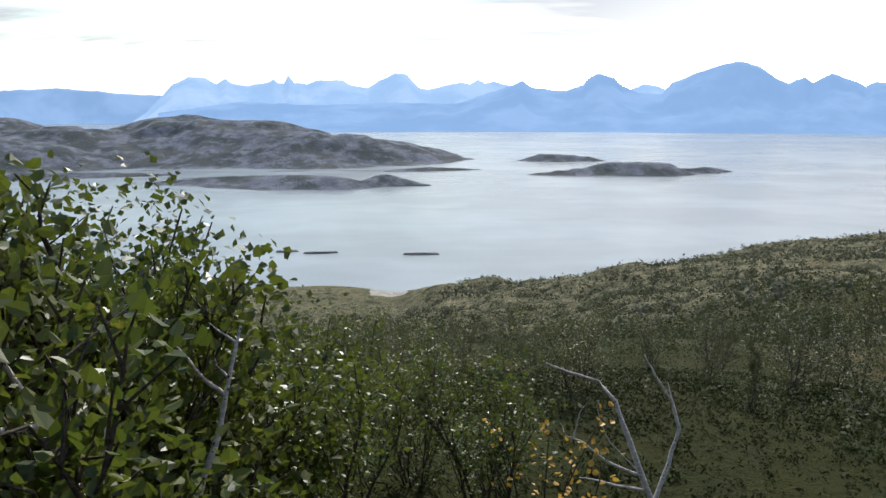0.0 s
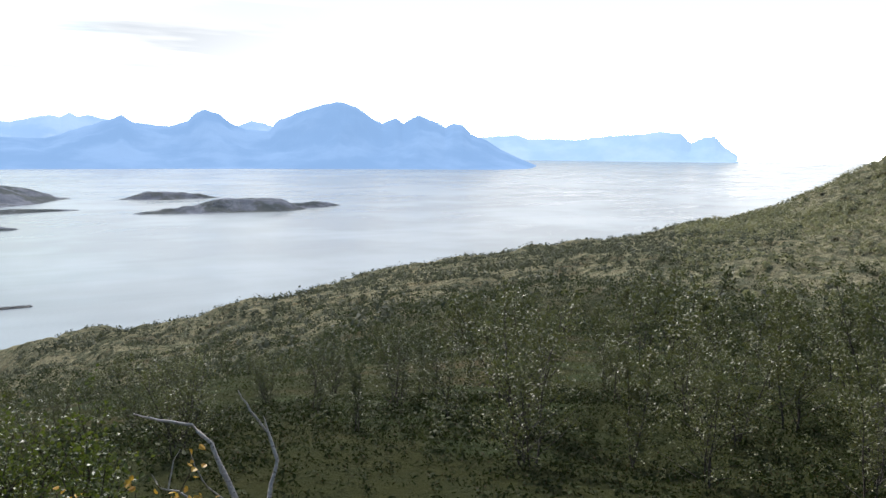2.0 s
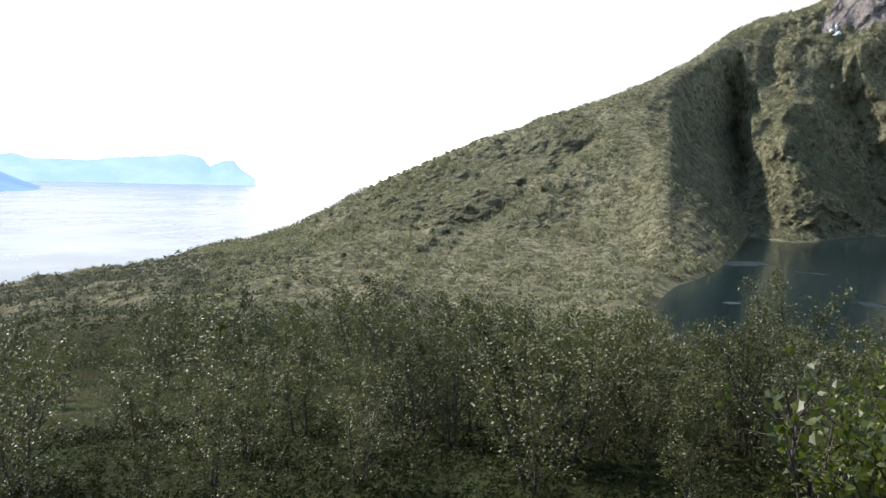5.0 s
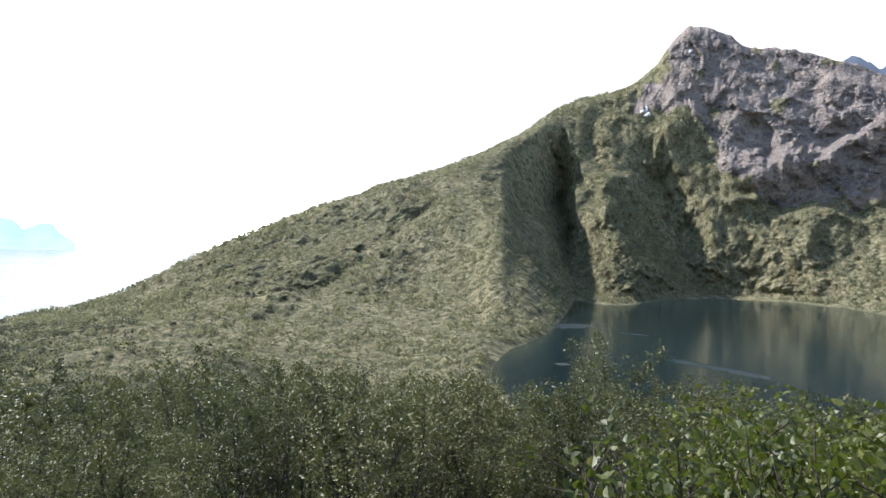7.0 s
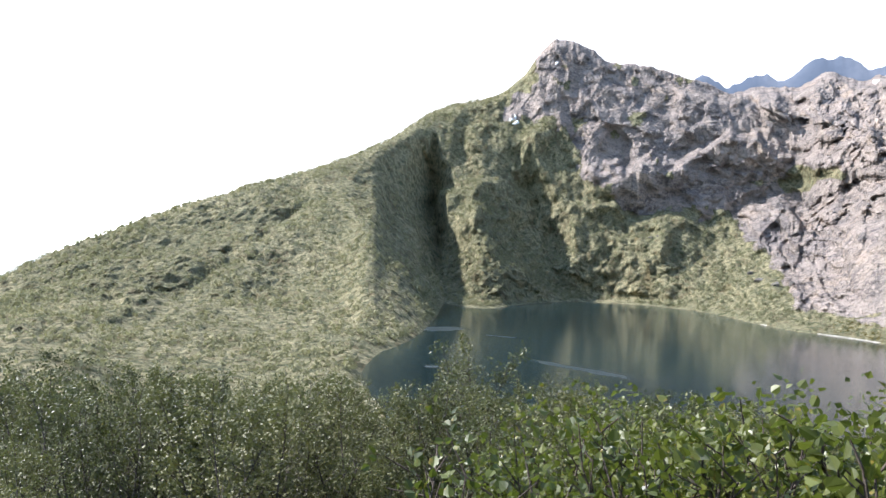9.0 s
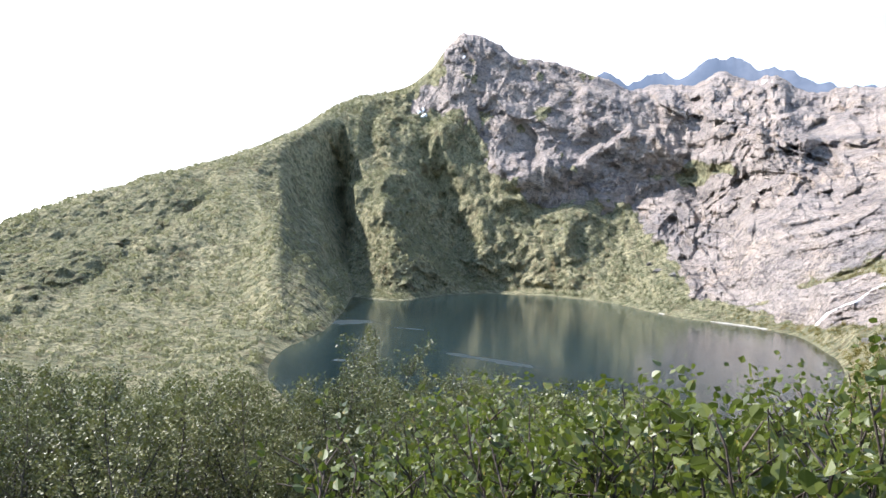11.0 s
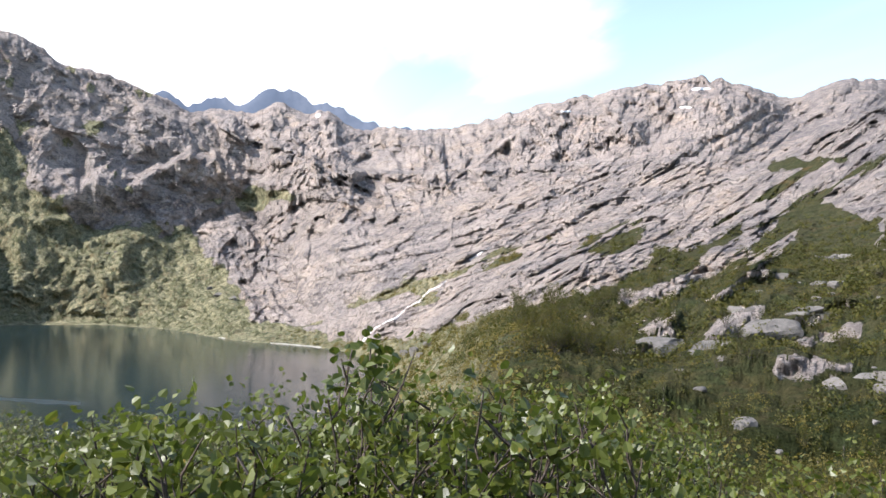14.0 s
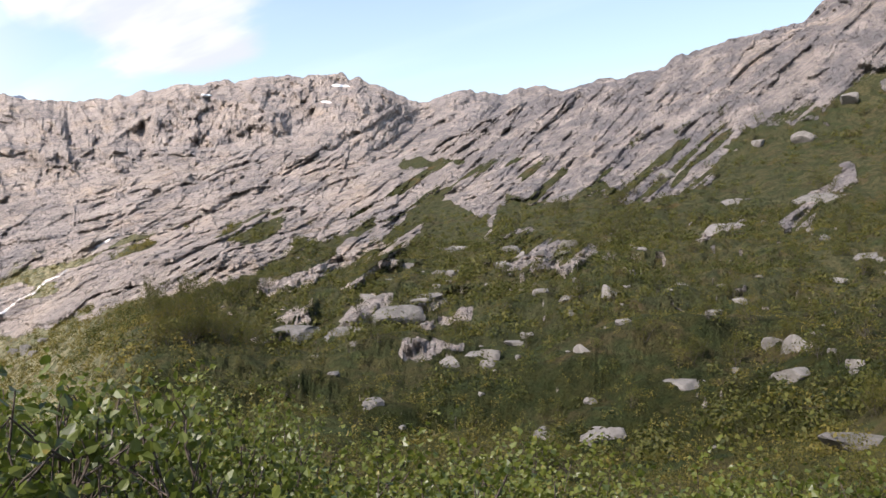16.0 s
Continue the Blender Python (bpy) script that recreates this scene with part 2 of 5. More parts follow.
    relief = n.math("SUBTRACT", relief, n.math("MULTIPLY", n.math("MULTIPLY", gap, rock), 0.12))
    relief = n.math("ADD", relief, n.math("MULTIPLY", face, n.math("MULTIPLY", rock, 0.75)))
    relief = n.math("ADD", relief, n.math("MULTIPLY", n.facet(0.75, (1.3, 0.8, 1.5), (20, 5, 50)), n.math("MULTIPLY", rock, 0.12)))
    h1 = n.bump(relief, 3.6, 1.0)
    h2 = n.bump(n.math("MULTIPLY", clump, bushy), 3.8, 1.0, h1)
    h3 = n.bump(n.noise(9.0, 5, 0.7), 0.10, 0.9, h2)
    return n.done(c, h3)


def leaf_material(name, dark, light, dry, dry_share, rough=0.42, spec=0.4, glow=0.22):
    n = Nodes(name, rough, spec)
    c = n.mix(n.island(), dark, light)
    c = n.mix(n.span(n.chance(), 0.1, 0.95, 0.0, 0.75), c, (light[0] * 1.25, light[1] * 1.12, light[2]))
    c = n.mix(n.span(n.noise(37.0, 2), 0.66 - dry_share, 0.70 - dry_share), c, dry)
    n.done(c)
    tr = n.n.new("ShaderNodeBsdfTranslucent")
    n.l.new(n.mix(0.5, c, (light[0] * 1.3, light[1] * 1.5, light[2])), tr.inputs["Color"])
    ms = n.n.new("ShaderNodeMixShader")
    ms.inputs[0].default_value = glow
    n.l.new(n.bsdf.outputs[0], ms.inputs[1])
    n.l.new(tr.outputs[0], ms.inputs[2])
    n.l.new(ms.outputs[0], n.n["Material Output"].inputs[0])
    return n.mat


def bark_material(name, a, b):
    n = Nodes(name, 0.85, 0.2)
    c = n.mix(n.span(n.noise(24, 5, stretch=(1, 1, 3)), 0.4, 0.65), a, b)
    c = n.mix(n.span(n.noise(70, 3), 0.58, 0.66), c, (0.05, 0.045, 0.04))
    return n.done(c, n.bump(n.noise(90, 4), 0.004, 0.6))


def water_material(name, color, wave, depth, rough, streaks, lane, low, gusts=()):
    n = Nodes(name, rough, 0.5)
    n.bsdf.inputs["IOR"].default_value = 1.333
    h = n.noise(wave, 5, 0.6, stretch=(1.0, 0.45, 1.0), turn=(0, 0, 28))
    lanes = n.span(n.noise(0.018, 5, 0.55, stretch=streaks, distortion=0.5), lane, lane + 0.09, low, 1.0)
    for x, y, turn, half, wide in gusts:
        m = n.n.new("ShaderNodeMapping")
        m.vector_type = "TEXTURE"
        m.inputs["Location"].default_value, m.inputs["Rotation"].default_value, m.inputs["Scale"].default_value = (x, y, 0), (0, 0, radians(turn)), (half, wide, 1000)
        n.l.new(n.place, m.inputs[0])
        d = n.n.new("ShaderNodeVectorMath")
        d.operation = "LENGTH"
        n.l.new(m.outputs[0], d.inputs[0])
        ragged = n.math("ADD", d.outputs["Value"], n.math("MULTIPLY", n.math("SUBTRACT", n.noise(0.09, 5, 0.65), 0.5), 1.6))
        lanes = n.math("MAXIMUM", lanes, n.span(ragged, 0.3, 1.3, 0.85, 0.0))
    nor = n.bump(n.math("MULTIPLY", h, lanes), depth, 0.6)
    c = n.mix(n.span(n.noise(0.006, 3), 0.4, 0.65), color, tuple(v * 1.35 for v in color))
    return n.done(c, nor, n.math("MULTIPLY", lanes, rough))


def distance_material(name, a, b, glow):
    """Far land seen through kilometres of air: its haze painted as glowing plain blue."""
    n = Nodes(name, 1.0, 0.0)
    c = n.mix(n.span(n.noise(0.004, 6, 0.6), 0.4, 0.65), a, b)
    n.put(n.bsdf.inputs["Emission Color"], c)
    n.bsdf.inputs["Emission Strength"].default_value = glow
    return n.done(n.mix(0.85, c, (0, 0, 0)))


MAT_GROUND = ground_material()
MAT_SEA = water_material("sea_water", (0.21, 0.24, 0.255), 0.35, 0.14, 0.24, (0.3, 1.2, 1.0), 0.40, 0.85)
MAT_LAKE = water_material("lake_water", (0.010, 0.020, 0.022), 0.9, 0.14, 0.38, (1.5, 0.30, 1.0), 0.74, 0.26,
                         [(311.8, 44.2, -21.4, 17.2, 11), (221.4, -5.5, -133.7, 29.1, 4.5), (207.6, 31.5, -48.3, 3.7, 3.0), (295.2, 19.5, -110.1, 9.9, 2.5)])
MAT_LEAF = leaf_material("birch_leaves", (0.015, 0.020, 0.008), (0.114, 0.122, 0.046), (0.26, 0.19, 0.04), 0.0, 0.44, 0.34)
MAT_BUSH = leaf_material("bush_leaves", (0.022, 0.036, 0.008), (0.096, 0.116, 0.020), (0.20, 0.15, 0.03), 0.02, 0.42, 0.42, 0.36)
# pale grey-green: haze over the far slopes is put into the leaf colour
MAT_FAR_LEAF = leaf_material("hazy_shrub_leaves", (0.122, 0.128, 0.078), (0.250, 0.248, 0.152), (0.14, 0.12, 0.04), 0.02, 0.75, 0.15)
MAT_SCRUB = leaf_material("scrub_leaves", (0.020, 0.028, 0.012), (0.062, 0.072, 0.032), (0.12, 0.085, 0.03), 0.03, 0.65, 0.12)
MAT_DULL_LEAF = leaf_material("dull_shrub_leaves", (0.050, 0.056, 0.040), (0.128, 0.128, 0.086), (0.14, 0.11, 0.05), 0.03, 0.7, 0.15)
MAT_SLOPE = leaf_material("slope_leaves", (0.019, 0.025, 0.004), (0.076, 0.077, 0.014), (0.13, 0.08, 0.03), 0.04, 0.6, 0.2)
MAT_TURF = leaf_material("turf_leaves", (0.012, 0.019, 0.005), (0.034, 0.044, 0.012), (0.060, 0.035, 0.014), 0.08, 0.75, 0.1, 0.15)
MAT_HEATH = leaf_material("heath_leaves", (0.034, 0.036, 0.006), (0.124, 0.106, 0.020), (0.13, 0.08, 0.03), 0.06, 0.6, 0.25)
MAT_BARK = bark_material("birch_bark", (0.16, 0.13, 0.11), (0.30, 0.27, 0.24))
MAT_STEM = bark_material("dark_stem", (0.050, 0.036, 0.028), (0.10, 0.08, 0.065))
MAT_TWIG = bark_material("birch_stem", (0.045, 0.036, 0.031), (0.11, 0.095, 0.082))
MAT_DEAD = bark_material("dead_wood", (0.42, 0.37, 0.33), (0.60, 0.55, 0.50))
# haze put into the colours of the ranges across the fjord
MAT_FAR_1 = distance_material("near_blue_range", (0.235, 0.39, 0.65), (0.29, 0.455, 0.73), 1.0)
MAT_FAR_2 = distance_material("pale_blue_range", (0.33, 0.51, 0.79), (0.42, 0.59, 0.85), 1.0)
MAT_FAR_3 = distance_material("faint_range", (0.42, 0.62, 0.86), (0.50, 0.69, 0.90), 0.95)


# ---- noise and curves for the land ----
def smooth(x, lo, hi):
    t = np.clip((x - lo) / (hi - lo), 0, 1)
    return t * t * (3 - 2 * t)


def lattice(ix, iy, seed):
    h = (ix * 374761393 + iy * 668265263 + seed * 974711) & 0xFFFFFFFF
    h = ((h ^ (h >> 13)) * 1274126177) & 0xFFFFFFFF
    return ((h ^ (h >> 16)) & 0xFFFF) / 65535.0


def value_noise(x, y, seed):
    ix, iy = np.floor(x).astype(np.int64), np.floor(y).astype(np.int64)
    u, v = x - ix, y - iy
    u, v = u * u * (3 - 2 * u), v * v * (3 - 2 * v)
    a, b2 = lattice(ix, iy, seed), lattice(ix + 1, iy, seed)
    c, d = lattice(ix, iy + 1, seed), lattice(ix + 1, iy + 1, seed)
    return (a + (b2 - a) * u) * (1 - v) + (c + (d - c) * u) * v


def fbm(x, y, size, octaves=4, seed=0, rough=0.5):
    """Noise of about -1 to 1 whose largest forms are `size` metres."""
    total, amp, f, norm = 0.0, 1.0, 1.0 / size, 0.0
    for k in range(octaves):
        ca, sa = math.cos(k * 0.9), math.sin(k * 0.9)
        total = total + amp * (2 * value_noise((x * ca - y * sa) * f + 17.3 * k, (x * sa + y * ca) * f - 9.1 * k, seed + k) - 1)
        norm += amp
        amp, f = amp * rough, f * 2.03
    return total / norm * 1.5


def ridged(x, y, size, octaves=4, seed=0):
    total, amp, f, norm = 0.0, 1.0, 1.0 / size, 0.0
    for k in range(octaves):
        ca, sa = math.cos(k * 1.1 + 0.4), math.sin(k * 1.1 + 0.4)
        n = 2 * value_noise((x * ca - y * sa) * f + 5.7 * k, (x * sa + y * ca) * f + 3.3 * k, seed + k) - 1
        total = total + amp * (1 - 2 * np.abs(n))
        norm += amp
        amp, f = amp * 0.5, f * 2.1
    return total / norm - 0.2


def blocks(x, y, size, seed):
    """Broken ground: level pieces with steep steps between them, about -1 to 1."""
    wx, wy = x / size + 0.5 * fbm(x, y, size * 1.7, 2, seed + 7), y / size + 0.5 * fbm(x, y, size * 1.7, 2, seed + 9)
    ix, iy = np.floor(wx).astype(np.int64), np.floor(wy).astype(np.int64)
    u, v = smooth(wx - ix, 0.38, 0.62), smooth(wy - iy, 0.38, 0.62)
    a, b2 = lattice(ix, iy, seed), lattice(ix + 1, iy, seed)
    c, d = lattice(ix, iy + 1, seed), lattice(ix + 1, iy + 1, seed)
    return 2 * ((a + (b2 - a) * u) * (1 - v) + (c + (d - c) * u) * v) - 1


def slabs(x, y, size, seed, long=2.0, turn=0.0, crisp=14.0):
    """Angular rock: pieces with tilted flat tops, longer one way, about -1 to 1, and 1 on the joints between them."""
    c, s = math.cos(radians(turn)), math.sin(radians(turn))
    p = (x * c + y * s) / size + 0.30 * fbm(x, y, size * 1.6, 2, seed + 3)
    q = (y * c - x * s) / (size * long) + 0.30 * fbm(x, y, size * 1.6, 2, seed + 5)
    ip, iq = np.floor(p).astype(np.int64), np.floor(q).astype(np.int64)
    out, total, joint = np.zeros_like(p), np.zeros_like(p), np.zeros_like(p)
    for di in (-1, 0, 1):
        for dj in (-1, 0, 1):
            i, j = ip + di, iq + dj
            dp, dq = p - i - 0.1 - 0.8 * lattice(i, j, seed), q - j - 0.1 - 0.8 * lattice(i, j, seed + 11)
            d = np.hypot(dp, dq)
            top = 1.3 * (lattice(i, j, seed + 23) - 0.5) + dp * 2.0 * (lattice(i, j, seed + 31) - 0.5) + dq * 2.0 * (lattice(i, j, seed + 41) - 0.5)
            w = np.exp(-crisp * d)
            out, total, joint = out + w * top, total + w, np.maximum(joint, w)
    return out / total, smooth(0.8 - joint / total, 0.0, 0.3)


def slopes(xs, ys):
    h = np.diff(xs, axis=-1)
    d = np.diff(ys, axis=-1) / h
    m = np.zeros_like(ys)
    a, b2 = d[..., :-1], d[..., 1:]
    with np.errstate(divide="ignore", invalid="ignore"):
        m[..., 1:-1] = np.where(a * b2 > 0, 2 * a * b2 / (a + b2), 0.0)
    m[..., 0], m[..., -1] = d[..., 0], d[..., -1]
    return m


def hermite(x, x0, x1, y0, y1, m0, m1):
    h = x1 - x0
    t = np.clip((x - x0) / h, 0, 1)
    return y0 * (1 + 2 * t) * (1 - t) ** 2 + m0 * h * t * (1 - t) ** 2 + y1 * t * t * (3 - 2 * t) + m1 * h * t * t * (t - 1)


def curve_at(xs, ys, x):
    xs, ys = np.asarray(xs, float), np.asarray(ys, float)
    m = slopes(xs, ys)
    i = np.clip(np.searchsorted(xs, x) - 1, 0, len(xs) - 2)
    return hermite(x, xs[i], xs[i + 1], ys[i], ys[i + 1], m[i], m[i + 1])


# ---- the land: lines round the lookout, each by bearing, distance and height above the lookout ----
EYE = 1.6
SEA, LAKE = -83.4, -28.4
SHELF = [(-60, 20, -3.5), (-20, 20, -5.5), (10, 22, -5.0), (40, 22, -4.6), (80, 24, -4.4), (100, 22, -3.6), (118, 20, -2.6),
         (128, 14, -2.2), (140, 14, -3.4), (155, 16, -4.4), (172, 18, -4.2), (200, 18, 1.0), (250, 18, 2.0), (300, 20, -3.5)]
FOOT = [(-60, 120, -36), (-30, 130, -40), (-10, 130, -40), (0, 130, -38), (10, 110, -30), (20, 90, -22), (30, 75, -16.5), (40, 65, -13),
        (50, 65, -12.5), (60, 80, -16), (70, 100, -21), (76, 120, -25.5), (80, 130, -29.5), (90, 135, -31), (105, 135, -31), (113, 125, -30.5),
        (117, 105, -24), (124, 60, -12), (132, 45, -9), (142, 45, -10), (155, 45, -9.5), (172, 50, -8.5), (200, 60, 6), (250, 60, 6), (300, 120, -36)]
BENCH = [(-60, 250, -66), (-20, 250, -66), (-4, 250, -66), (0, 220, -52), (10, 185, -40), (20, 165, -29.8), (30, 160, -25), (40, 160, -22),
         (50, 170, -23), (57, 180, -25), (63, 190, -26.5), (70, 195, -27.4), (75.2, 185, -26.6), (76.4, 190, -28.5), (78, 222, -29.3), (80, 258, -29.3), (81.5, 335, -29.4), (82.1, 450, -29.6),
         (83.5, 430, -29.6), (85, 428, -29.6), (88, 486, -29.6), (90.3, 528, -29.7), (92.7, 562, -29.8), (99.4, 508, -29.8), (105, 402, -29.6), (110.3, 362, -29.6), (112.5, 335, -29.5), (114.8, 272, -29.2), (116, 225, -27.5), (118, 200, -23), (124, 110, -8), (132, 100, -8),
         (142, 85, -7.2), (155, 80, -5.4), (172, 85, -3.6), (200, 120, 22), (250, 120, 18), (300, 250, -66)]
FLANK = [(-60, 320, -79), (-4, 320, -79), (0, 270, -62.5), (10, 235, -49.5), (20, 225, -39), (30, 240, -33.4), (40, 260, -30), (50, 290, -26.3),
         (57, 310, -23), (63, 330, -21.5), (70, 345, -21.5), (74, 320, -23.0), (76.5, 255, -25.0), (78, 258, -26.6), (80, 296, -26.8), (81.5, 396, -26.8), (82.1, 486, -27.2),
         (83.5, 462, -27.0), (85, 458, -27.0), (88, 514, -27.0), (90.3, 556, -27.2), (92.7, 596, -27.2), (99.4, 540, -26.5), (105, 432, -26.5), (110.3, 392, -26.5), (112.5, 372, -26.5), (114.8, 308, -25.5), (116, 300, -21), (118, 290, -14), (124, 190, -3), (132, 170, 4.5), (142, 150, 4.2), (150, 150, 5.5),
         (160, 150, 6.8), (172, 150, 9), (200, 200, 50), (250, 200, 34), (300, 320, -79)]
# the brow of the spurs and the foot of the cliffs: bearing, distance, rise in degrees
SPUR = [(-60, 345, -13.4), (-9, 340, -13.4), (-4, 335, -13.8), (0.7, 290, -13.2), (10, 262, -12.0), (20, 265, -10.15), (30, 290, -8.0), (40, 325, -6.5), (50, 360, -4.7),
        (57, 395, -2.6), (63, 420, -0.9), (70, 455, 1.4), (74, 500, 3.9), (76.5, 515, 4.3), (78, 510, 2.6), (79.4, 505, 1.2), (80.8, 518, -0.8), (82.1, 540, -1.5), (83, 552, -0.6), (84, 564, 0.4),
        (85, 580, 1.0), (86, 594, 1.3), (88, 606, 1.0), (90.2, 614, 0.4), (92, 622, 0.9), (95.5, 636, 1.8)]
SPUR_EAST = [(99.4, 660, 3.0), (103, 686, 3.9), (105.5, 690, 4.4), (107.5, 620, 3.6), (110.5, 500, 2.3), (116, 430, 2.2), (124, 370, 3.2), (132, 325, 4.0), (142, 280, 4.6), (150, 262, 6.2), (160, 250, 7.8),
             (172, 240, 9.4), (200, 250, 18), (250, 240, 12), (300, 345, -13.4)]
# the skyline of the hill and its rocky head: bearing, distance, rise in degrees
CREST = [(-60, 380, -12.65), (-20, 372, -12.75), (-9, 370, -12.8), (-4, 352, -13.4), (0.7, 310, -13.2), (8.9, 285, -12.55), (16.8, 295, -11.35), (21, 305, -10.55),
         (26, 325, -9.05), (31.4, 345, -8.05), (37.3, 370, -7.05), (43.2, 395, -6.02), (49.5, 430, -4.22), (53.5, 450, -2.22), (59.4, 490, 0.7), (66.7, 540, 3.65),
         (73, 595, 5.8), (77, 660, 7.6), (82.1, 775, 10.6), (84.9, 785, 11.2), (87.1, 795, 12.72), (88.4, 800, 14.42), (89.9, 805, 15.32), (91.9, 815, 14.62)]
CREST_EAST = [(93.7, 825, 13.7), (96.6, 825, 13.1), (98.6, 815, 12.6), (101.5, 795, 11.4), (105, 780, 10.2), (108.5, 735, 9.4), (112, 680, 8.4), (118, 610, 8.2), (124, 570, 8.8),
              (132, 510, 9.2), (141.3, 430, 9.5), (145.4, 415, 10.7), (150.7, 400, 13), (156, 385, 14.4), (159.4, 375, 14.8), (161.7, 370, 15.9),
              (168.6, 350, 17.3), (174.2, 340, 19.6), (200, 300, 20), (250, 280, 14), (300, 380, -12.6)]
# the range behind: bearing, distance, rise in degrees
BACK = [(-60, 1300, -5.5), (55, 1300, -5.5), (80, 1300, -2), (92, 1350, 6), (97, 1500, 11.9), (99.1, 1500, 12.7), (101, 1500, 12.25), (103.7, 1500, 12.75), (105.2, 1500, 12.5),
        (107, 1500, 13.5), (109.2, 1480, 13.0), (110.6, 1460, 13.15), (112.7, 1440, 12.0), (115.1, 1420, 11.3), (118.2, 1400, 11.1), (121.5, 1350, 11.75), (126.8, 1300, 13.15),
        (133.1, 1250, 14.2), (137, 1250, 14.55), (139.7, 1250, 14.1), (142.9, 1300, 12.9), (146.7, 1350, 13.8), (148.4, 1380, 13.5), (151, 1400, 14.1), (156, 1400, 13), (172, 1400, 10), (300, 1300, -5.5)]


def line(table, az, rise=False):
    a, r, v = (np.array(c, float) for c in zip(*table))
    z = EYE + r * np.tan(np.radians(v)) if rise else v
    return curve_at(a, r, az), curve_at(a, z, az)


def knots(az):
    """Distances and heights of the lines at each bearing: arrays of len(az) x 10."""
    rc, zc = line(CREST + CREST_EAST, az, True)
    rb, zb = line(BACK, az, True)
    zb = zb - 24 * (smooth(az, 95, 98) * smooth(115.5 - az, 0, 2.5))
    seaward = smooth(np.abs(az - 10), 50, 36)  # the side that falls to the sea
    inland = smooth(az, 95, 100)
    rd = np.where(inland > 0.5, np.maximum(rc + 60, 0.55 * rc + 0.45 * rb), rc + 130)
    zd = zc * 1.0 - 30 + inland * (rd * 0.142 - zc + 30) * smooth(175 - az, 0, 15)
    zd = zd * (1 - seaward) + seaward * np.minimum(zc - 15, -95)
    zb = zb * (1 - seaward) + seaward * -110
    rs, zs = line(SPUR + SPUR_EAST, az, True)
    cols_r = [np.zeros_like(az), *(line(t, az)[0] for t in (SHELF, FOOT, BENCH, FLANK)), rs, rc, rd, rb, rb + 500]
    cols_z = [np.zeros_like(az), *(line(t, az)[1] for t in (SHELF, FOOT, BENCH, FLANK)), zs, zc, zd, zb, zb - 150]
    return np.stack(cols_r, 1), np.stack(cols_z, 1)


# ---- the forms of the land, by bearing and rise as seen from the lookout ----
# clefts and gullies: rise, bearing of the floor, width to the west and to the east, depth in metres
CLEFT = [(-3.7, 82.2, 0.3, 0.3, 0), (-2.8, 82.1, 1.0, 0.4, 12), (-1.7, 81.9, 2.2, 0.45, 30), (0.3, 81.6, 4.1, 0.7, 54), (2.2, 81.3, 5.7, 0.8, 68), (3.7, 81.2, 6.7, 0.8, 70),
         (4.6, 81.3, 6.2, 1.2, 68), (6.2, 80.7, 4.8, 1.6, 48), (7.6, 79.9, 2.5, 1.3, 20), (8.8, 79.6, 1.0, 1.0, 0)]
EAST_GULLY = [(-3.0, 91.0, 0.5, 0.8, 0), (-1.9, 90.3, 1.8, 1.1, 18), (-0.5, 89.8, 2.6, 1.4, 28), (2.0, 89.2, 3.0, 2.2, 34), (4.3, 88.0, 2.4, 2.6, 30), (7.0, 86.9, 1.4, 1.6, 16), (9.5, 87.3, 0.8, 0.8, 0)]
UPPER_GULLY = [(4.8, 84.6, 0.5, 0.5, 0), (6.3, 83.4, 1.5, 0.9, 16), (8.0, 82.9, 1.4, 1.2, 14), (9.6, 83.5, 1.2, 1.2, 6), (10.6, 83.8, 1, 1, 0)]
DELL = [(-0.4, 68.6, 0.3, 0.3, 0), (0.7, 69.1, 0.8, 0.5, 9), (1.9, 70.0, 1.2, 0.6, 12), (3.0, 71.9, 1.2, 0.8, 6), (3.8, 73.0, 1, 1, 0)]
HILL_FOLD = [(-7.0, 60.0, 1, 1, 0), (-4.5, 62.5, 3.0, 1.6, 10), (-2.2, 65.5, 3.0, 1.8, 12), (0.0, 68.0, 1, 1, 0)]
BOWL = [(1.5, 113.0, 2, 2, 0), (5.5, 113.5, 7, 8, 26), (9.0, 115.5, 6, 7, 50), (12.0, 117.5, 2, 2, 0)]
NOTCH = [(5.5, 136.0, 1.5, 2.0, 0), (8.5, 139.5, 4.0, 3.0, 28), (11.5, 143.0, 4.0, 3.0, 60), (13.0, 143.2, 1, 1, 0)]
# spurs that stand out, in the same way
GREEN_SPUR = [(-3.7, 86.4, 2.0, 2.0, 0), (-2.6, 86.6, 3.6, 2.8, 12), (-0.5, 85.2, 3.4, 3.2, 26), (2.0, 84.0, 2.6, 3.6, 38), (4.2, 83.8, 2.4, 3.0, 46), (5.2, 84.4, 2.0, 1.8, 40), (5.7, 84.7, 1.6, 1.2, 0)]
LOW_SPUR = [(-3.4, 89.0, 1, 1, 0), (-2.4, 89.0, 2.4, 1.0, 9), (-1.0, 87.4, 1.8, 1.3, 13), (0.4, 86.6, 1.0, 1.0, 0)]
SHORE_SPUR = [(-3.6, 98.0, 4, 4, 0), (-1.8, 97.6, 5.0, 4.0, 12), (0.8, 97.0, 3.6, 4.0, 26), (2.8, 97.4, 2.4, 3.0, 26), (3.9, 97.8, 1.5, 2, 0)]
HIGH_SPUR = [(5.4, 87.0, 1, 1, 0), (7.0, 87.4, 1.8, 1.6, 14), (8.8, 88.4, 1.8, 1.5, 16), (9.8, 88.8, 1.2, 1.2, 0)]
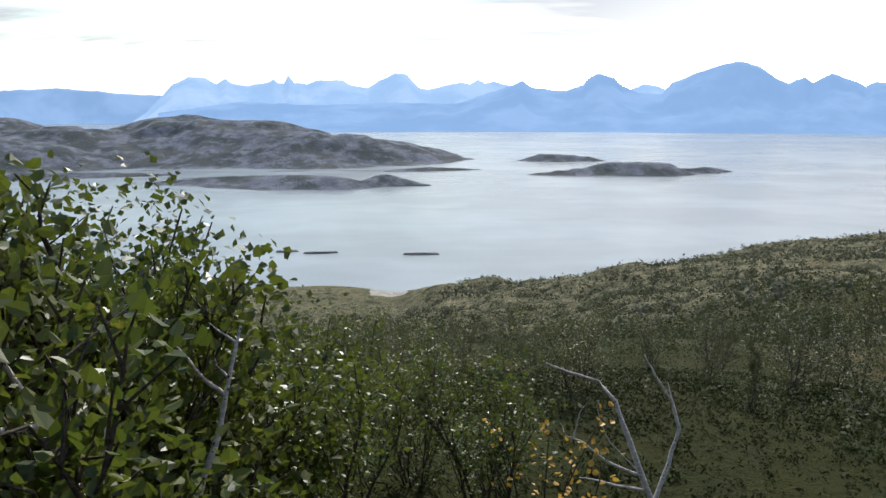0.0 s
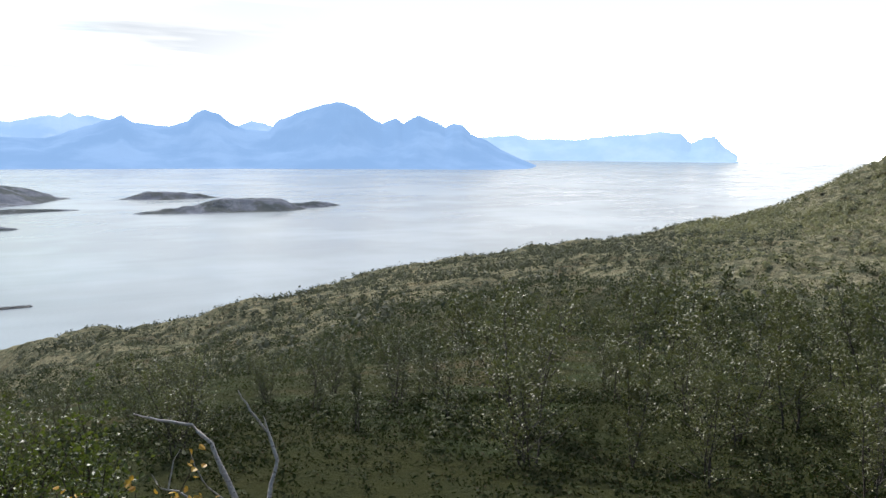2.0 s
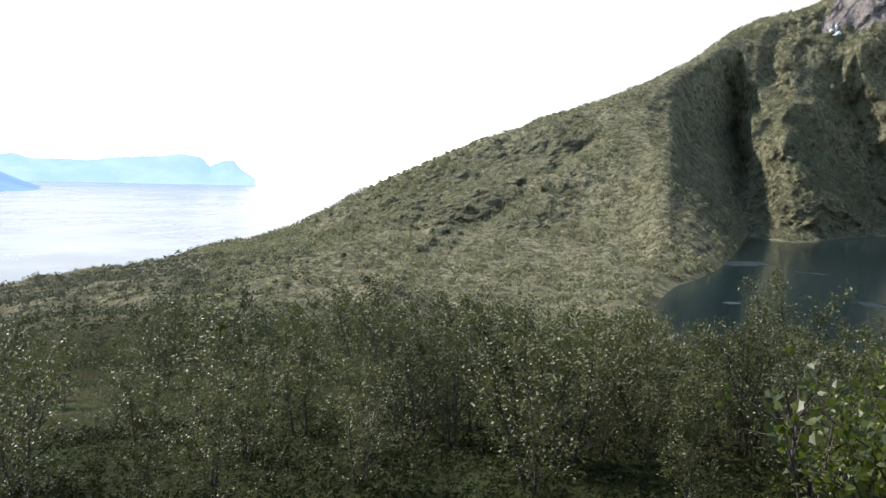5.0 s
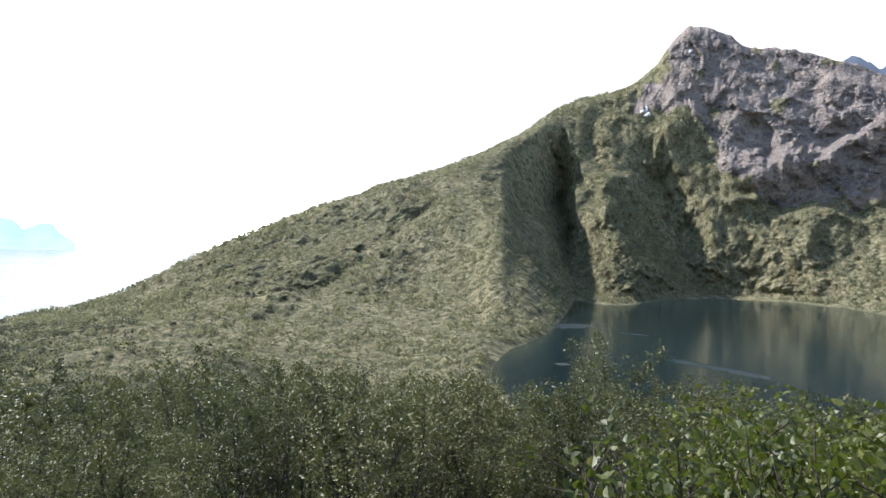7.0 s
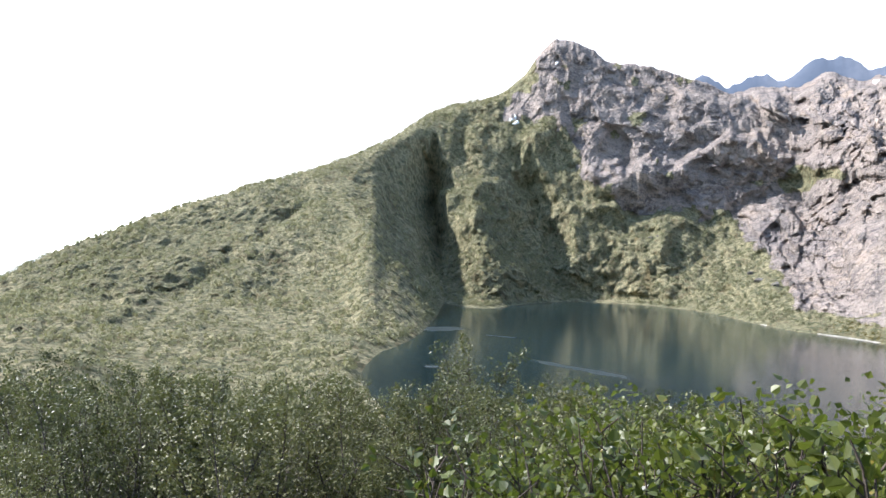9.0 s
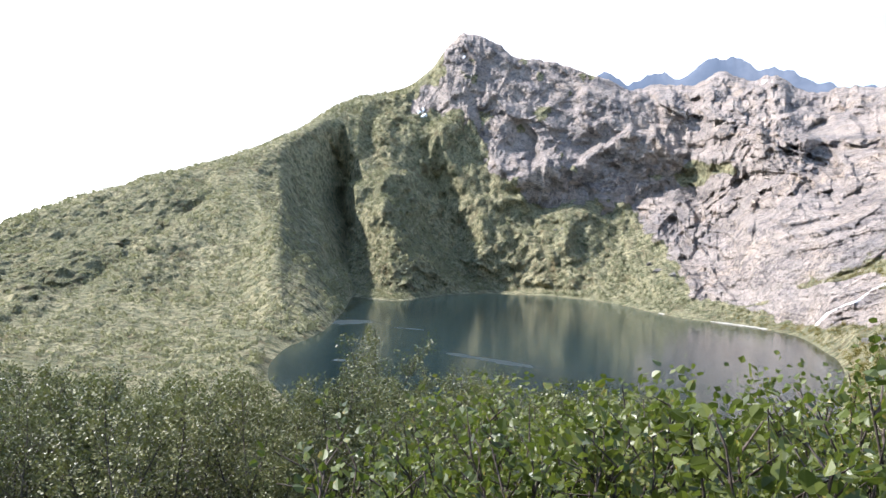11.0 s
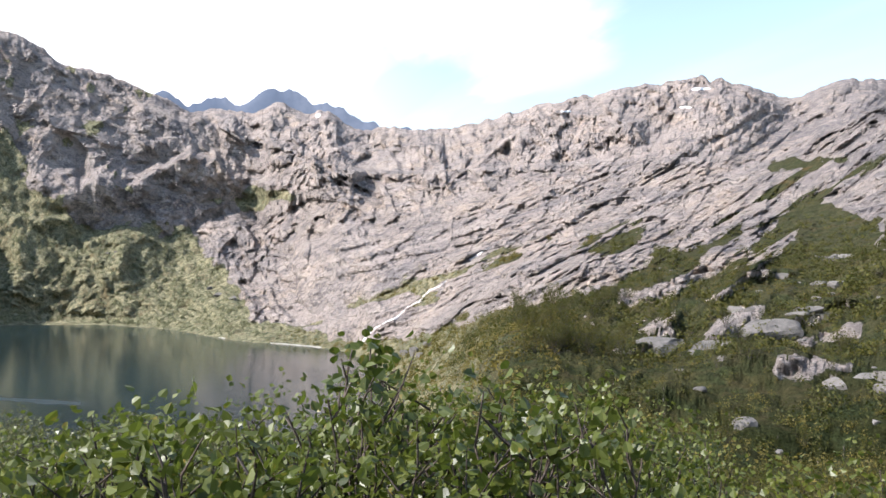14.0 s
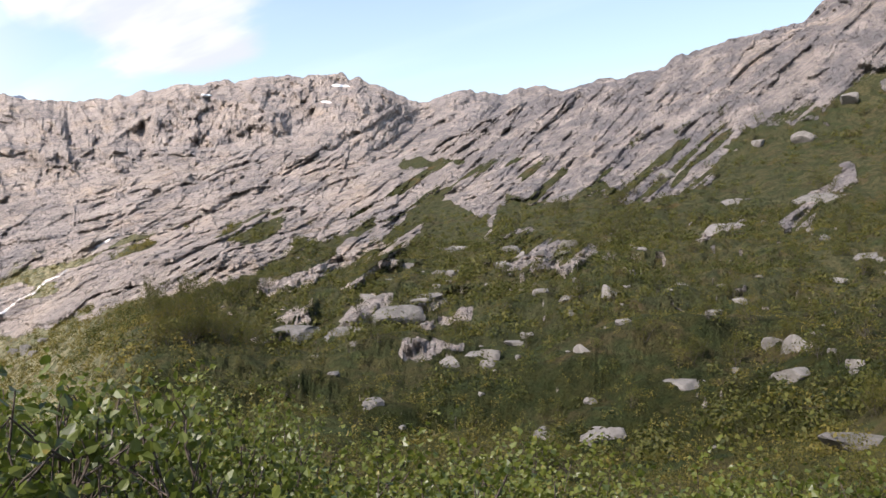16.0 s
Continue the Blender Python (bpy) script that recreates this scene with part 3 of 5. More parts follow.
# cliffs: bearing, rise of the edge, rise of the foot, depth in metres
HEAD_CLIFF = [(90.6, 5.4, 4.6, 0), (92.3, 5.7, 3.7, 18), (93.9, 6.1, 3.4, 24), (97.9, 6.4, 3.6, 28), (99.8, 7.6, 3.8, 36), (101.4, 9.0, 4.0, 46), (103.4, 7.9, 4.6, 40), (106.4, 6.4, 5.4, 24), (109.5, 6.0, 5.2, 0)]
UPPER_CLIFF = [(93.5, 9.2, 8.4, 0), (95.5, 9.6, 8.0, 14), (99.0, 9.6, 8.2, 16), (101.4, 10.4, 9.4, 0)]
TERRACE = [(89.4, 2.9, 1.8, 0), (90.8, 3.5, 1.6, 14), (94.0, 3.3, 1.9, 14), (95.6, 2.6, 2.0, 0)]
DARK_STEP = [(110.8, 1.9, 1.2, 0), (112.0, 2.1, 1.1, 10), (113.2, 2.2, 1.5, 0)]
HILL_LEDGE = [(70.8, -4.0, -4.6, 0), (72.0, -3.3, -4.3, 6), (73.6, -2.7, -3.5, 7), (75.0, -2.6, -3.0, 0)]
LOW_LEDGE = [(58.6, -7.9, -8.4, 0), (60.0, -7.7, -8.4, 3.5), (62.5, -7.8, -8.5, 3.5), (63.8, -8.2, -8.6, 0)]
# bare rock: outlines by bearing and rise
BARE = [(87.98, 14.6), (87.2, 12.2), (85.84, 10.85), (85.9, 9.47), (87.13, 9.2), (88.95, 9.57), (90.0, 9.0), (91.05, 7.64), (91.74, 5.65), (93.37, 4.98), (94.0, 3.9), (95.65, 2.87), (97.76, 4.0), (99.9, 3.4),
        (102.0, 3.05), (102.24, 1.77), (103.76, 0.84), (105.68, -1.58), (107.1, -2.26), (109.24, -2.9), (112.0, -3.8), (114.2, -4.3), (118.9, -3.2), (122.4, -2.1), (126.0, -1.1), (129.7, 0.1), (132.3, 0.65),
        (134.2, 1.5), (139.0, 4.0), (143.0, 5.3), (145.5, 6.4), (148.4, 4.2), (149.6, 6.4), (152.0, 5.5), (155.2, 7.1), (158.3, 6.1), (161.4, 6.2), (163.6, 7.3), (164.7, 9.6), (169.3, 11.0), (171.3, 12.7),
        (176.0, 14.5), (186.0, 17.0), (186.0, 40.0), (87.98, 40.0)]
OUTCROPS = [
    [(131.9, -0.95), (138.3, -0.05), (141.5, 1.65), (143.2, 5.1), (139.0, 3.2), (135.8, 1.1), (132.3, -0.15)],
    [(137.5, -2.7), (139.9, -1.2), (144.8, -0.75), (146.8, 0.6), (146.6, -0.3), (145.2, -1.55), (140.8, -2.9)],
    [(132.0, -3.9), (133.2, -2.1), (135.5, -1.4), (135.7, -3.1), (134.4, -3.7)],
    [(162.9, 3.3), (165.1, 5.4), (165.7, 5.0), (165.5, 4.2)],
    [(168.1, 4.7), (169.3, 5.7), (172.0, 7.7), (172.4, 7.1), (169.0, 4.6)],
    [(148.2, 3.4), (149.6, 4.0), (155.2, 2.7), (154.0, 1.2), (148.8, 1.2)],
    [(143.4, -2.8), (146.8, -1.9), (147.0, -2.4), (144.0, -3.1)],
    [(141.6, -4.5), (145.6, -3.9), (146.2, -4.6), (142.4, -5.0)],
    [(104.6, 0.6), (106.6, -0.6), (108.0, -2.6), (106.6, -2.4), (105.2, -0.8)],
]
GREENS = [[(139.0, 8.2), (142.0, 9.0), (146.0, 8.8), (142.0, 8.0)], [(164.0, 9.6), (166.0, 10.9), (168.6, 10.0), (166.0, 8.6)], [(103.0, 5.6), (105.6, 6.4), (108.4, 6.0), (105.0, 5.3)]]
BED_DIP = [(80, -0.45), (98, -0.4), (104, -0.1), (108, 0.1), (114, 0.3), (122, 0.45), (132, 0.5), (142, 0.62), (152, 0.8), (164, 0.85), (190, 0.85)]
LEDGE_GREEN = [(60, -20), (108, -3), (112, -0.5), (120, 2.2), (130, 5.4), (138, 8.2), (145, 9.2), (152, 9.6), (165, 12.0), (180, 16)]


def folds(table, az, rise):
    """How far a cleft lies back, or a spur stands out, at each bearing and rise."""
    rises = [row[0] for row in table]
    floor, west, east, deep = (np.interp(rise, rises, [row[k] for row in table]) for k in (1, 2, 3, 4))
    off = az - floor + 0.45 * fbm(az * 12, rise * 12, 20, 4, 331) * np.minimum(1.0, west)
    side = np.clip(1 - np.where(off < 0, -off / west, off / east), 0, 1)
    return deep * np.where(rise < rises[-1], side * (0.85 + 0.15 * side), 0.0)


def cliff(table, az, rise):
    """How far a cliff stands out: growing from its foot to its edge, gone over the ledge above."""
    bearings = [row[0] for row in table]
    edge, foot, deep = (np.interp(az, bearings, [row[k] for row in table]) for k in (1, 2, 3))
    up = (rise - foot) / np.maximum(edge - foot, 0.2)
    return deep * np.clip(up, 0, 1) * smooth(1.0 - (rise - edge) / 0.9, 0, 1)


def outline(points, az, rise):
    """Degrees inside an outline, negative outside it."""
    best, odd = np.full(az.shape, 1e9), np.zeros(az.shape, bool)
    for (x0, y0), (x1, y1) in zip(points, points[1:] + points[:1]):
        dx, dy = x1 - x0, y1 - y0
        t = np.clip(((az - x0) * dx + (rise - y0) * dy) / (dx * dx + dy * dy + 1e-9), 0, 1)
        best = np.minimum(best, (az - x0 - t * dx) ** 2 + (rise - y0 - t * dy) ** 2)
        if dy:
            odd ^= ((y0 > rise) != (y1 > rise)) & (az < x0 + dx * (rise - y0) / dy)
    return np.where(odd, 1, -1) * np.sqrt(best)


def bed_height(az, rise):
    """The place of the beds of rock, which climb eastwards."""
    a = np.arange(60.0, 190.5, 0.5)
    climb = np.cumsum(np.interp(a, *zip(*BED_DIP))) * 0.5
    return rise - np.interp(az, a, climb)


def bare_rock(az, rise):
    """Share of bare rock by bearing and rise."""
    u, v = az * 12, rise * 12
    rough = 0.5 * fbm(u, v, 26, 4, 5) + 0.25 * fbm(u, v, 7, 3, 7)
    inside = outline(BARE, az, rise)
    for points in OUTCROPS:
        a0, a1 = min(p[0] for p in points) - 1, max(p[0] for p in points) + 1
        k = (az > a0) & (az < a1)
        inside[k] = np.maximum(inside[k], 0.25 + outline(points, az[k], rise[k]))
    for points in GREENS:
        a0, a1 = min(p[0] for p in points) - 1.5, max(p[0] for p in points) + 1.5
        k = (az > a0) & (az < a1)
        inside[k] = np.minimum(inside[k], -outline(points, az[k], rise[k]))
    west = smooth(108 - az, 0, 8)
    rock = smooth(inside + rough * (0.9 + 0.9 * west), -0.25, 0.3) - 0.75 * west * smooth(fbm(u, v, 15, 4, 9) - 0.05 * (az - 90), 0.25, 0.5)
    bed = bed_height(az, rise)
    strips = fbm(bed * 12, az * 2.2, 9, 4, 65) + 0.5 * fbm(u, v, 40, 3, 69)
    low = smooth(np.interp(az, *zip(*LEDGE_GREEN)) - rise + fbm(u, v, 30, 3, 67), -1.2, 2.2)
    return rock - 0.95 * low * smooth(az, 100, 112) * smooth(strips, 0.16, 0.36), inside


def sculpt(az, r, z):
    """Moves the sheet along the lines of sight: clefts lie back, spurs, cliffs and slabs stand out."""
    rise = np.maximum.accumulate(np.degrees(np.arctan2(z - EYE, r)), 1)
    a = np.repeat(az[:, None], r.shape[1], 1)
    span = 10
    grow = (r[:, 2 * span:] - r[:, :-2 * span]) / (rise[:, 2 * span:] - rise[:, :-2 * span] + 0.15)
    grow = np.concatenate([np.repeat(grow[:, :1], span, 1), grow, np.repeat(grow[:, -1:], span, 1)], 1)
    grow = np.clip(grow, np.minimum(3 + 0.03 * np.maximum(r - 100, 0), 15), np.where(a > 95, 42, 30))
    rock, inside = bare_rock(a.ravel(), rise.ravel())
    rock, inside = rock.reshape(a.shape), inside.reshape(a.shape)
    u, v = a * 12 + 6 * fbm(a * 12, rise * 12, 50, 2, 301), rise * 12 + 5 * fbm(a * 12, rise * 12, 50, 2, 303)
    back = sum(folds(t, a, rise) * (1 + 0.25 * fbm(u, v, 22, 3, 311)) for t in (CLEFT, EAST_GULLY, UPPER_GULLY, DELL, HILL_FOLD, BOWL, NOTCH))
    back = back - sum(folds(t, a, rise) * (1 + 0.3 * fbm(u, v, 16, 3, 313)) for t in (GREEN_SPUR, LOW_SPUR, SHORE_SPUR, HIGH_SPUR))
    wave = rise + 0.8 * fbm(u, v, 16, 4, 321)
    back = back - (0.75 + 0.5 * fbm(u, v, 24, 3, 325)) * sum(cliff(t, a, wave) for t in (HEAD_CLIFF, UPPER_CLIFF, TERRACE, DARK_STEP, HILL_LEDGE, LOW_LEDGE))
    # rock: slabs and blocks of several sizes, with beds east of the bowl
    stone_share = smooth(inside + 0.5 * fbm(u, v, 20, 3, 323), -0.5, 0.4)
    east = smooth(a, 105, 116)
    # high up the beds give way to broken blocks
    high = smooth(rise - np.interp(a, *zip(*LEDGE_GREEN)), 2.5, 5.0)
    east = east * (1 - 0.8 * high)
    bed = bed_height(a, rise)
    forms = np.zeros_like(a)
    for size, tall, seed in ((30, 0.42, 47), (13, 0.55, 41), (6, 0.6, 43), (2.8, 0.55, 45)):
        w, jw = slabs(u, v, size, seed, 1.3, 35, 14)
        e, je = slabs(bed * 12 + 0.12 * (v - rise * 12), u, size * 0.8, seed + 2, 2.3, 0, 14)
        forms = forms + size / 12 * tall * ((1 - east) * (0.6 + 0.45 * high * smooth(a, 103, 108)) * (w - 0.25 * jw) + east * 0.5 * (0.55 * e + 0.45 * w - 0.3 * je))
    for period, much, seed in ((2.6, 0.5, 63), (0.95, 0.75, 64), (0.42, 0.55, 66)):
        step = bed / period + 0.35 * fbm(u, v, period * 20, 3, seed)
        step = step - np.floor(step)
        tooth = np.where(step < 0.24, -1.1 * step, -0.264 + 0.347 * (step - 0.24))
        forms = forms + east * (1 - 0.4 * smooth(a, 138, 150)) * period * much * tooth * (0.2 + 1.1 * smooth(fbm(u, v, period * 34, 3, seed + 4), -0.4, 0.5))
    # green ground: ribs that run down the slope, hummocks
    ribs = 0.5 * ridged(u + 0.9 * v, 0.55 * v, 20, 4, 121) + 0.3 * fbm(u, v, 8, 4, 161) + 0.16 * np.abs(fbm(u, v, 3.2, 3, 163))
    forms = stone_share * forms - (1 - stone_share) * ribs * (0.5 + 0.5 * smooth(a, 82, 84) * smooth(104 - a, 0, 6) - 0.3 * smooth(a, 72, 75) * smooth(82 - a, 0, 1))
    back = back + grow * forms
    top = rise.max(1, keepdims=True)
    hold = smooth(top - rise, 0.0, 0.6) * smooth(a, 34, 56) * smooth(r, 30 + 110 * smooth(132 - a, 0, 12), 70 + 190 * smooth(132 - a, 0, 12))
    hold = hold * np.where((r > 130) & (a > 66) & (a < 120), smooth(z - LAKE, 0.6, 8.0), 1.0)
    wide = np.maximum(r + back * hold, r * 0.8)
    out = np.maximum(wide, np.maximum.accumulate(wide, 1) - 0.012 * r * hold)
    # the bare skyline is broken too
    tip = smooth(0.9 - (top - rise), 0, 0.8) * stone_share * smooth(r, 200, 320) * smooth(a, 84, 88)
    jag = np.tan(np.radians(0.24)) * out * (fbm(a * 12, 0.4 * rise, 9, 4, 341) - 0.1) * tip
    stretch = np.where(r > 0.01, out / np.maximum(r, 0.01), 1.0)
    return out, EYE + (z - EYE) * stretch + jag, rock, bed


def land(x, y):
    """Height and sand share of the land at places x, y (arrays), before the forms of clefts and rock."""
    az = np.degrees(np.arctan2(x, y))
    az = np.where(az < -60, az + 360, az)
    r = np.hypot(x, y)
    kr, kz = knots(az)
    u = (r - kr[:, 4]) / (kr[:, 6] - kr[:, 4])
    far = smooth(r, 30, 160)
    west = 1 - smooth(az, 60, 80)
    rr = r + smooth(r, 120, 260) * smooth(u, -0.4, 0.1) * 9 * fbm(x, y, 55, 4, 71) * smooth(1.0 - u, 0.0, 0.2) * west
    rr = np.clip(rr, 0, kr[:, -1] - 1)
    m = slopes(kr, kz)
    i = np.clip((rr[:, None] >= kr[:, 1:-1]).sum(1), 0, kr.shape[1] - 2)
    n = np.arange(len(r))
    z = hermite(rr, kr[n, i], kr[n, i + 1], kz[n, i], kz[n, i + 1], m[n, i], m[n, i + 1])
    shore = smooth(np.abs(z - LAKE), 0.3, 9.0) * smooth(z - SEA, 0.0, 8.0)
    calm = np.where((r > 150) | (z < LAKE + 6) & (az > 66) & (az < 118), shore, 1.0)
    z = z + (0.10 * fbm(x, y, 2.5, 3, 3) + 0.25 * fbm(x, y, 9, 3, 4)) * smooth(r, 2.5, 8) * calm
    z = z + far * calm * (0.25 + 0.75 * west) * (1 - 0.8 * smooth(az, 100, 112)) * (2.2 * fbm(x, y, 38, 3, 21) + 2.6 * np.abs(fbm(x, y, 15, 3, 22)))
    hummock = far * calm * smooth(az, 44, 54) * smooth(81 - az, 0, 4) * smooth(r, 95, 130) * smooth(370 - r, 0, 60)
    z = z + hummock * (2.0 * np.abs(fbm(x, y, 12, 3, 161)) + 2.6 * np.maximum(ridged(x, y, 42, 3, 163), 0))
    # nothing stands over the skyline
    top = np.maximum((kz[:, 6] - EYE) / kr[:, 6], (kz[:, 8] - EYE) / kr[:, 8])
    z = np.where(r > 140, np.minimum(z, EYE + r * top + (1.2 + 1.4 * smooth(az, 86, 92)) * fbm(x, y, 17, 3, 131) * smooth(r, 140, 300)), z)
    beach = smooth(0.42 - np.abs(z - LAKE - 0.3), 0, 0.3) * smooth(az, 101, 104) * smooth(113 - az, 0, 2) * (r > 180) * smooth(fbm(x, y, 20, 3, 15), 0.05, 0.5)
    sand = smooth(2.3 - np.abs(z - SEA - 1.2), 0, 1.2) * smooth(1.8 - np.abs(az + 4.0), 0, 0.8) * (r > 300)
    mound = smooth(az, 118, 128) * smooth(r, 14, 40) * smooth(200 - r, 0, 80)
    z = z + mound * (4.2 * fbm(x, y, 30, 3, 111) + 1.7 * np.abs(fbm(x, y, 9, 3, 113)))
    return z, np.maximum(sand, 0.6 * beach)


def mesh_object(name, verts, faces, mat, parent=None, label="", smooth_shade=True):
    me = bpy.data.meshes.new(name)
    verts = np.asarray(verts, np.float32)
    faces = np.asarray(faces, np.int32)
    k = faces.shape[1]
    me.vertices.add(len(verts))
    me.vertices.foreach_set("co", verts.ravel())
    me.loops.add(faces.size)
    me.loops.foreach_set("vertex_index", faces.ravel())
    me.polygons.add(len(faces))
    me.polygons.foreach_set("loop_start", np.arange(0, faces.size, k, dtype=np.int32))
    me.update(calc_edges=True)
    me.validate()
    me.polygons.foreach_set("use_smooth", np.full(len(me.polygons), smooth_shade))
    me.materials.append(mat)
    ob = new(name, me)
    if parent:
        ob.parent = parent
    if label:
        tagged(ob, label)
    return ob


def grid_faces(rows, cols, closed=False):
    i, j = np.meshgrid(np.arange(rows - 1), np.arange(cols if closed else cols - 1), indexing="ij")
    a, b2 = i * cols + j, i * cols + (j + 1) % cols
    return np.stack([a, b2, b2 + cols, a + cols], -1).reshape(-1, 4)


def build_ground():
    view = np.concatenate([np.arange(-46, 52, 0.28), np.arange(52, 66, 0.2), np.arange(66, 180, 0.125)])
    rest = np.arange(180, 314, 2.0)
    az = np.concatenate([view, rest])
    az = np.where(az > 300, az - 360, az)
    kr, _ = knots(az)
    # the rings follow the lines only broadly, so that the sheet's cells stay square
    wrap = np.concatenate([kr[-40:], kr, kr[:40]])
    kr = np.stack([np.convolve(wrap[:, k], np.ones(81) / 81, "valid") for k in range(kr.shape[1])], 1)
    steps = (26, 16, 28, 40, 100, 112, 12, 54, 3)
    rings = []
    for k, n in enumerate(steps):
        t = np.arange(n) / n
        if k == 0:
            t = t ** 1.5
        rings.append(kr[:, k:k + 1] + (kr[:, k + 1:k + 2] - kr[:, k:k + 1]) * t)
    rings.append(kr[:, -1:])
    r = np.concatenate(rings, 1)
    a = np.radians(az)[:, None]
    z, sand = land((r * np.sin(a)).ravel(), (r * np.cos(a)).ravel())
    r, z, rock, bed = sculpt(np.where(az > 185, 185, az), r, z.reshape(r.shape))
    x, y, z, rock, bed = r * np.sin(a), r * np.cos(a), z.ravel(), rock.ravel(), bed.ravel()
    m = r.shape[1]
    i, j = np.meshgrid(np.arange(len(az)), np.arange(m - 1), indexing="ij")
    k = (i + 1) % len(az)
    faces = np.stack([i * m + j, i * m + j + 1, k * m + j + 1, k * m + j], -1).reshape(-1, 4)
    ob = mesh_object("ground", np.stack([x.ravel(), y.ravel(), z], 1), faces, MAT_GROUND)
    nz = np.empty(len(z) * 3, np.float32)
    ob.data.vertex_normals.foreach_get("vector", nz)
    steep = smooth(-nz.reshape(-1, 3)[:, 2] * np.sign(nz.reshape(-1, 3)[:, 2].mean()), -0.62, -0.42)
    right = np.repeat(az, r.shape[1])
    rock = np.maximum(rock, 0.55 * steep * (r.ravel() > 60) * smooth(right, 122, 128) * (right < 180))
    # drier heath beyond the near slope; its pale tone also holds painted haze
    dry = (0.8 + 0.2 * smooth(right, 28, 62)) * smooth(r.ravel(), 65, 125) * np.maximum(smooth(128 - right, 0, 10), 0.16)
    # share of painted shade: strong on the eastern hill, slight on the head cliffs
    rock_shade = np.maximum(1.0 * smooth(right + 8 * fbm(x.ravel(), y.ravel(), 90, 3, 151), 134, 152), 0.2 * smooth(right, 86, 90) * smooth(107 - right + 3 * fbm(x.ravel(), y.ravel(), 60, 3, 153), 0, 6))
    for key, v in (("rock", rock), ("sand", sand), ("dry", dry), ("bed", bed), ("rock_shade", rock_shade), ("bushy", smooth(r.ravel(), 26, 60))):
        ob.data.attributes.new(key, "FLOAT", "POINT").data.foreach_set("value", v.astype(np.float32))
    # bare rock breaks along flat faces
    ob.data.polygons.foreach_set("use_smooth", ~((rock[faces].mean(1) > 0.45) & (r.ravel()[faces[:, 0]] > 60)))
    order = np.argsort(az)
    sheet = [az[order], r[order]] + [v.reshape(r.shape)[order] for v in (z, rock, sand)]
    return tagged(ob, "rough hillside of heather, grass and bare grey rock", "hillside", kind="structure"), sheet


GROUND, SHEET = build_ground()
bpy.context.view_layer.update()
LAND_TREE = BVHTree.FromObject(GROUND, bpy.context.evaluated_depsgraph_get())


def on_sheet(az, r):
    """Height, rock share and sand share of the built ground at bearings and distances."""
    bearings, rings, *layers = SHEET
    rings = np.maximum.accumulate(rings, 1)
    out = np.zeros((len(layers), len(az)))
    for n, col in enumerate(np.clip(np.searchsorted(bearings, az), 0, len(bearings) - 1)):
        k = min(max(np.searchsorted(rings[col], r[n]), 1), rings.shape[1] - 1)
        t = (r[n] - rings[col, k - 1]) / max(rings[col, k] - rings[col, k - 1], 1e-6)
        for i, v in enumerate(layers):
            out[i, n] = v[col, k - 1] + (v[col, k] - v[col, k - 1]) * min(max(t, 0.0), 1.0)
    return out


def ground_at(x, y):
    """The height of the built ground under a place."""
    hit = LAND_TREE.ray_cast(Vector((x, y, 900)), Vector((0, 0, -1)))
    return hit[0].z if hit[0] else 0.0


def seen(az, rise):
    """The distance at which the land rises to an angle on a bearing."""
    a, e = radians(az), radians(rise)
    hit = LAND_TREE.ray_cast(Vector((0, 0, EYE)) + Vector((math.sin(a), math.cos(a), math.tan(e))) * 6, Vector((math.sin(a), math.cos(a), math.tan(e))).normalized())
    return math.hypot(hit[0].x, hit[0].y) if hit[0] else 400.0


def polar(az, r, z=0.0):
    return Vector((r * math.sin(radians(az)), r * math.cos(radians(az)), z))



def build_disc(name, radii, z, mat, centre=(0, 0), n=160):
    a = np.linspace(0, 2 * math.pi, n, endpoint=False)
    r = np.array(radii)[:, None]
    x, y = centre[0] + r * np.sin(a), centre[1] + r * np.cos(a)
    v = np.stack([x, y, np.full_like(x, z)], -1).reshape(-1, 3)
    return mesh_object(name, v, grid_faces(len(radii), n, True)[:, ::-1], mat)


tagged(build_disc("sea_water", (1, 200, 400, 700, 1200, 2000, 3200, 4950), SEA, MAT_SEA), "pale calm fjord water under a bright sky", "water", kind="structure")
lake = polar(96, 342)
tagged(build_disc("lake_water", (1, 120, 219), LAKE, MAT_LAKE, (lake.x, lake.y)), "dark teal mountain lake with wind streaks", "water", kind="structure")


# ---- far ranges and islands ----
def far_range(name, tops, near, deep, base, mat, seed, label, jag=0.025):
    """A range along bearings: tops gives (bearing, rise in degrees) of its skyline, near the distance of its shore."""
    a, e = zip(*tops)
    az = np.linspace(a[0], a[-1], int((a[-1] - a[0]) / 0.1) + 2)
    rise = np.interp(az, a, e)
    t = np.linspace(0, 1, 22)[None, :]
    r = near + deep * t * np.ones_like(az)[:, None]
    crest_z = EYE + (near + deep * 0.72) * np.tan(np.radians(rise))[:, None]
    x, y = r * np.sin(np.radians(az))[:, None], r * np.cos(np.radians(az))[:, None]
    lift = np.where(t < 0.72, (t / 0.72) ** 1.15, 1 - (t - 0.72) / 0.28)
    z = base - 6 + (crest_z - base + 6) * lift
    z = z + (crest_z - base) * 0.16 * ridged(x, y, 330, 4, seed) * np.sin(np.pi * np.clip(t / 0.72, 0, 1)) + (crest_z - base) * jag * fbm(x, y, 50, 4, seed) * lift
    v = np.stack([x, y, z], -1).reshape(-1, 3)
    ob = mesh_object(name, v, grid_faces(len(az), 22)[:, ::-1], mat)
    return tagged(ob, label, "mountain range", kind="structure")


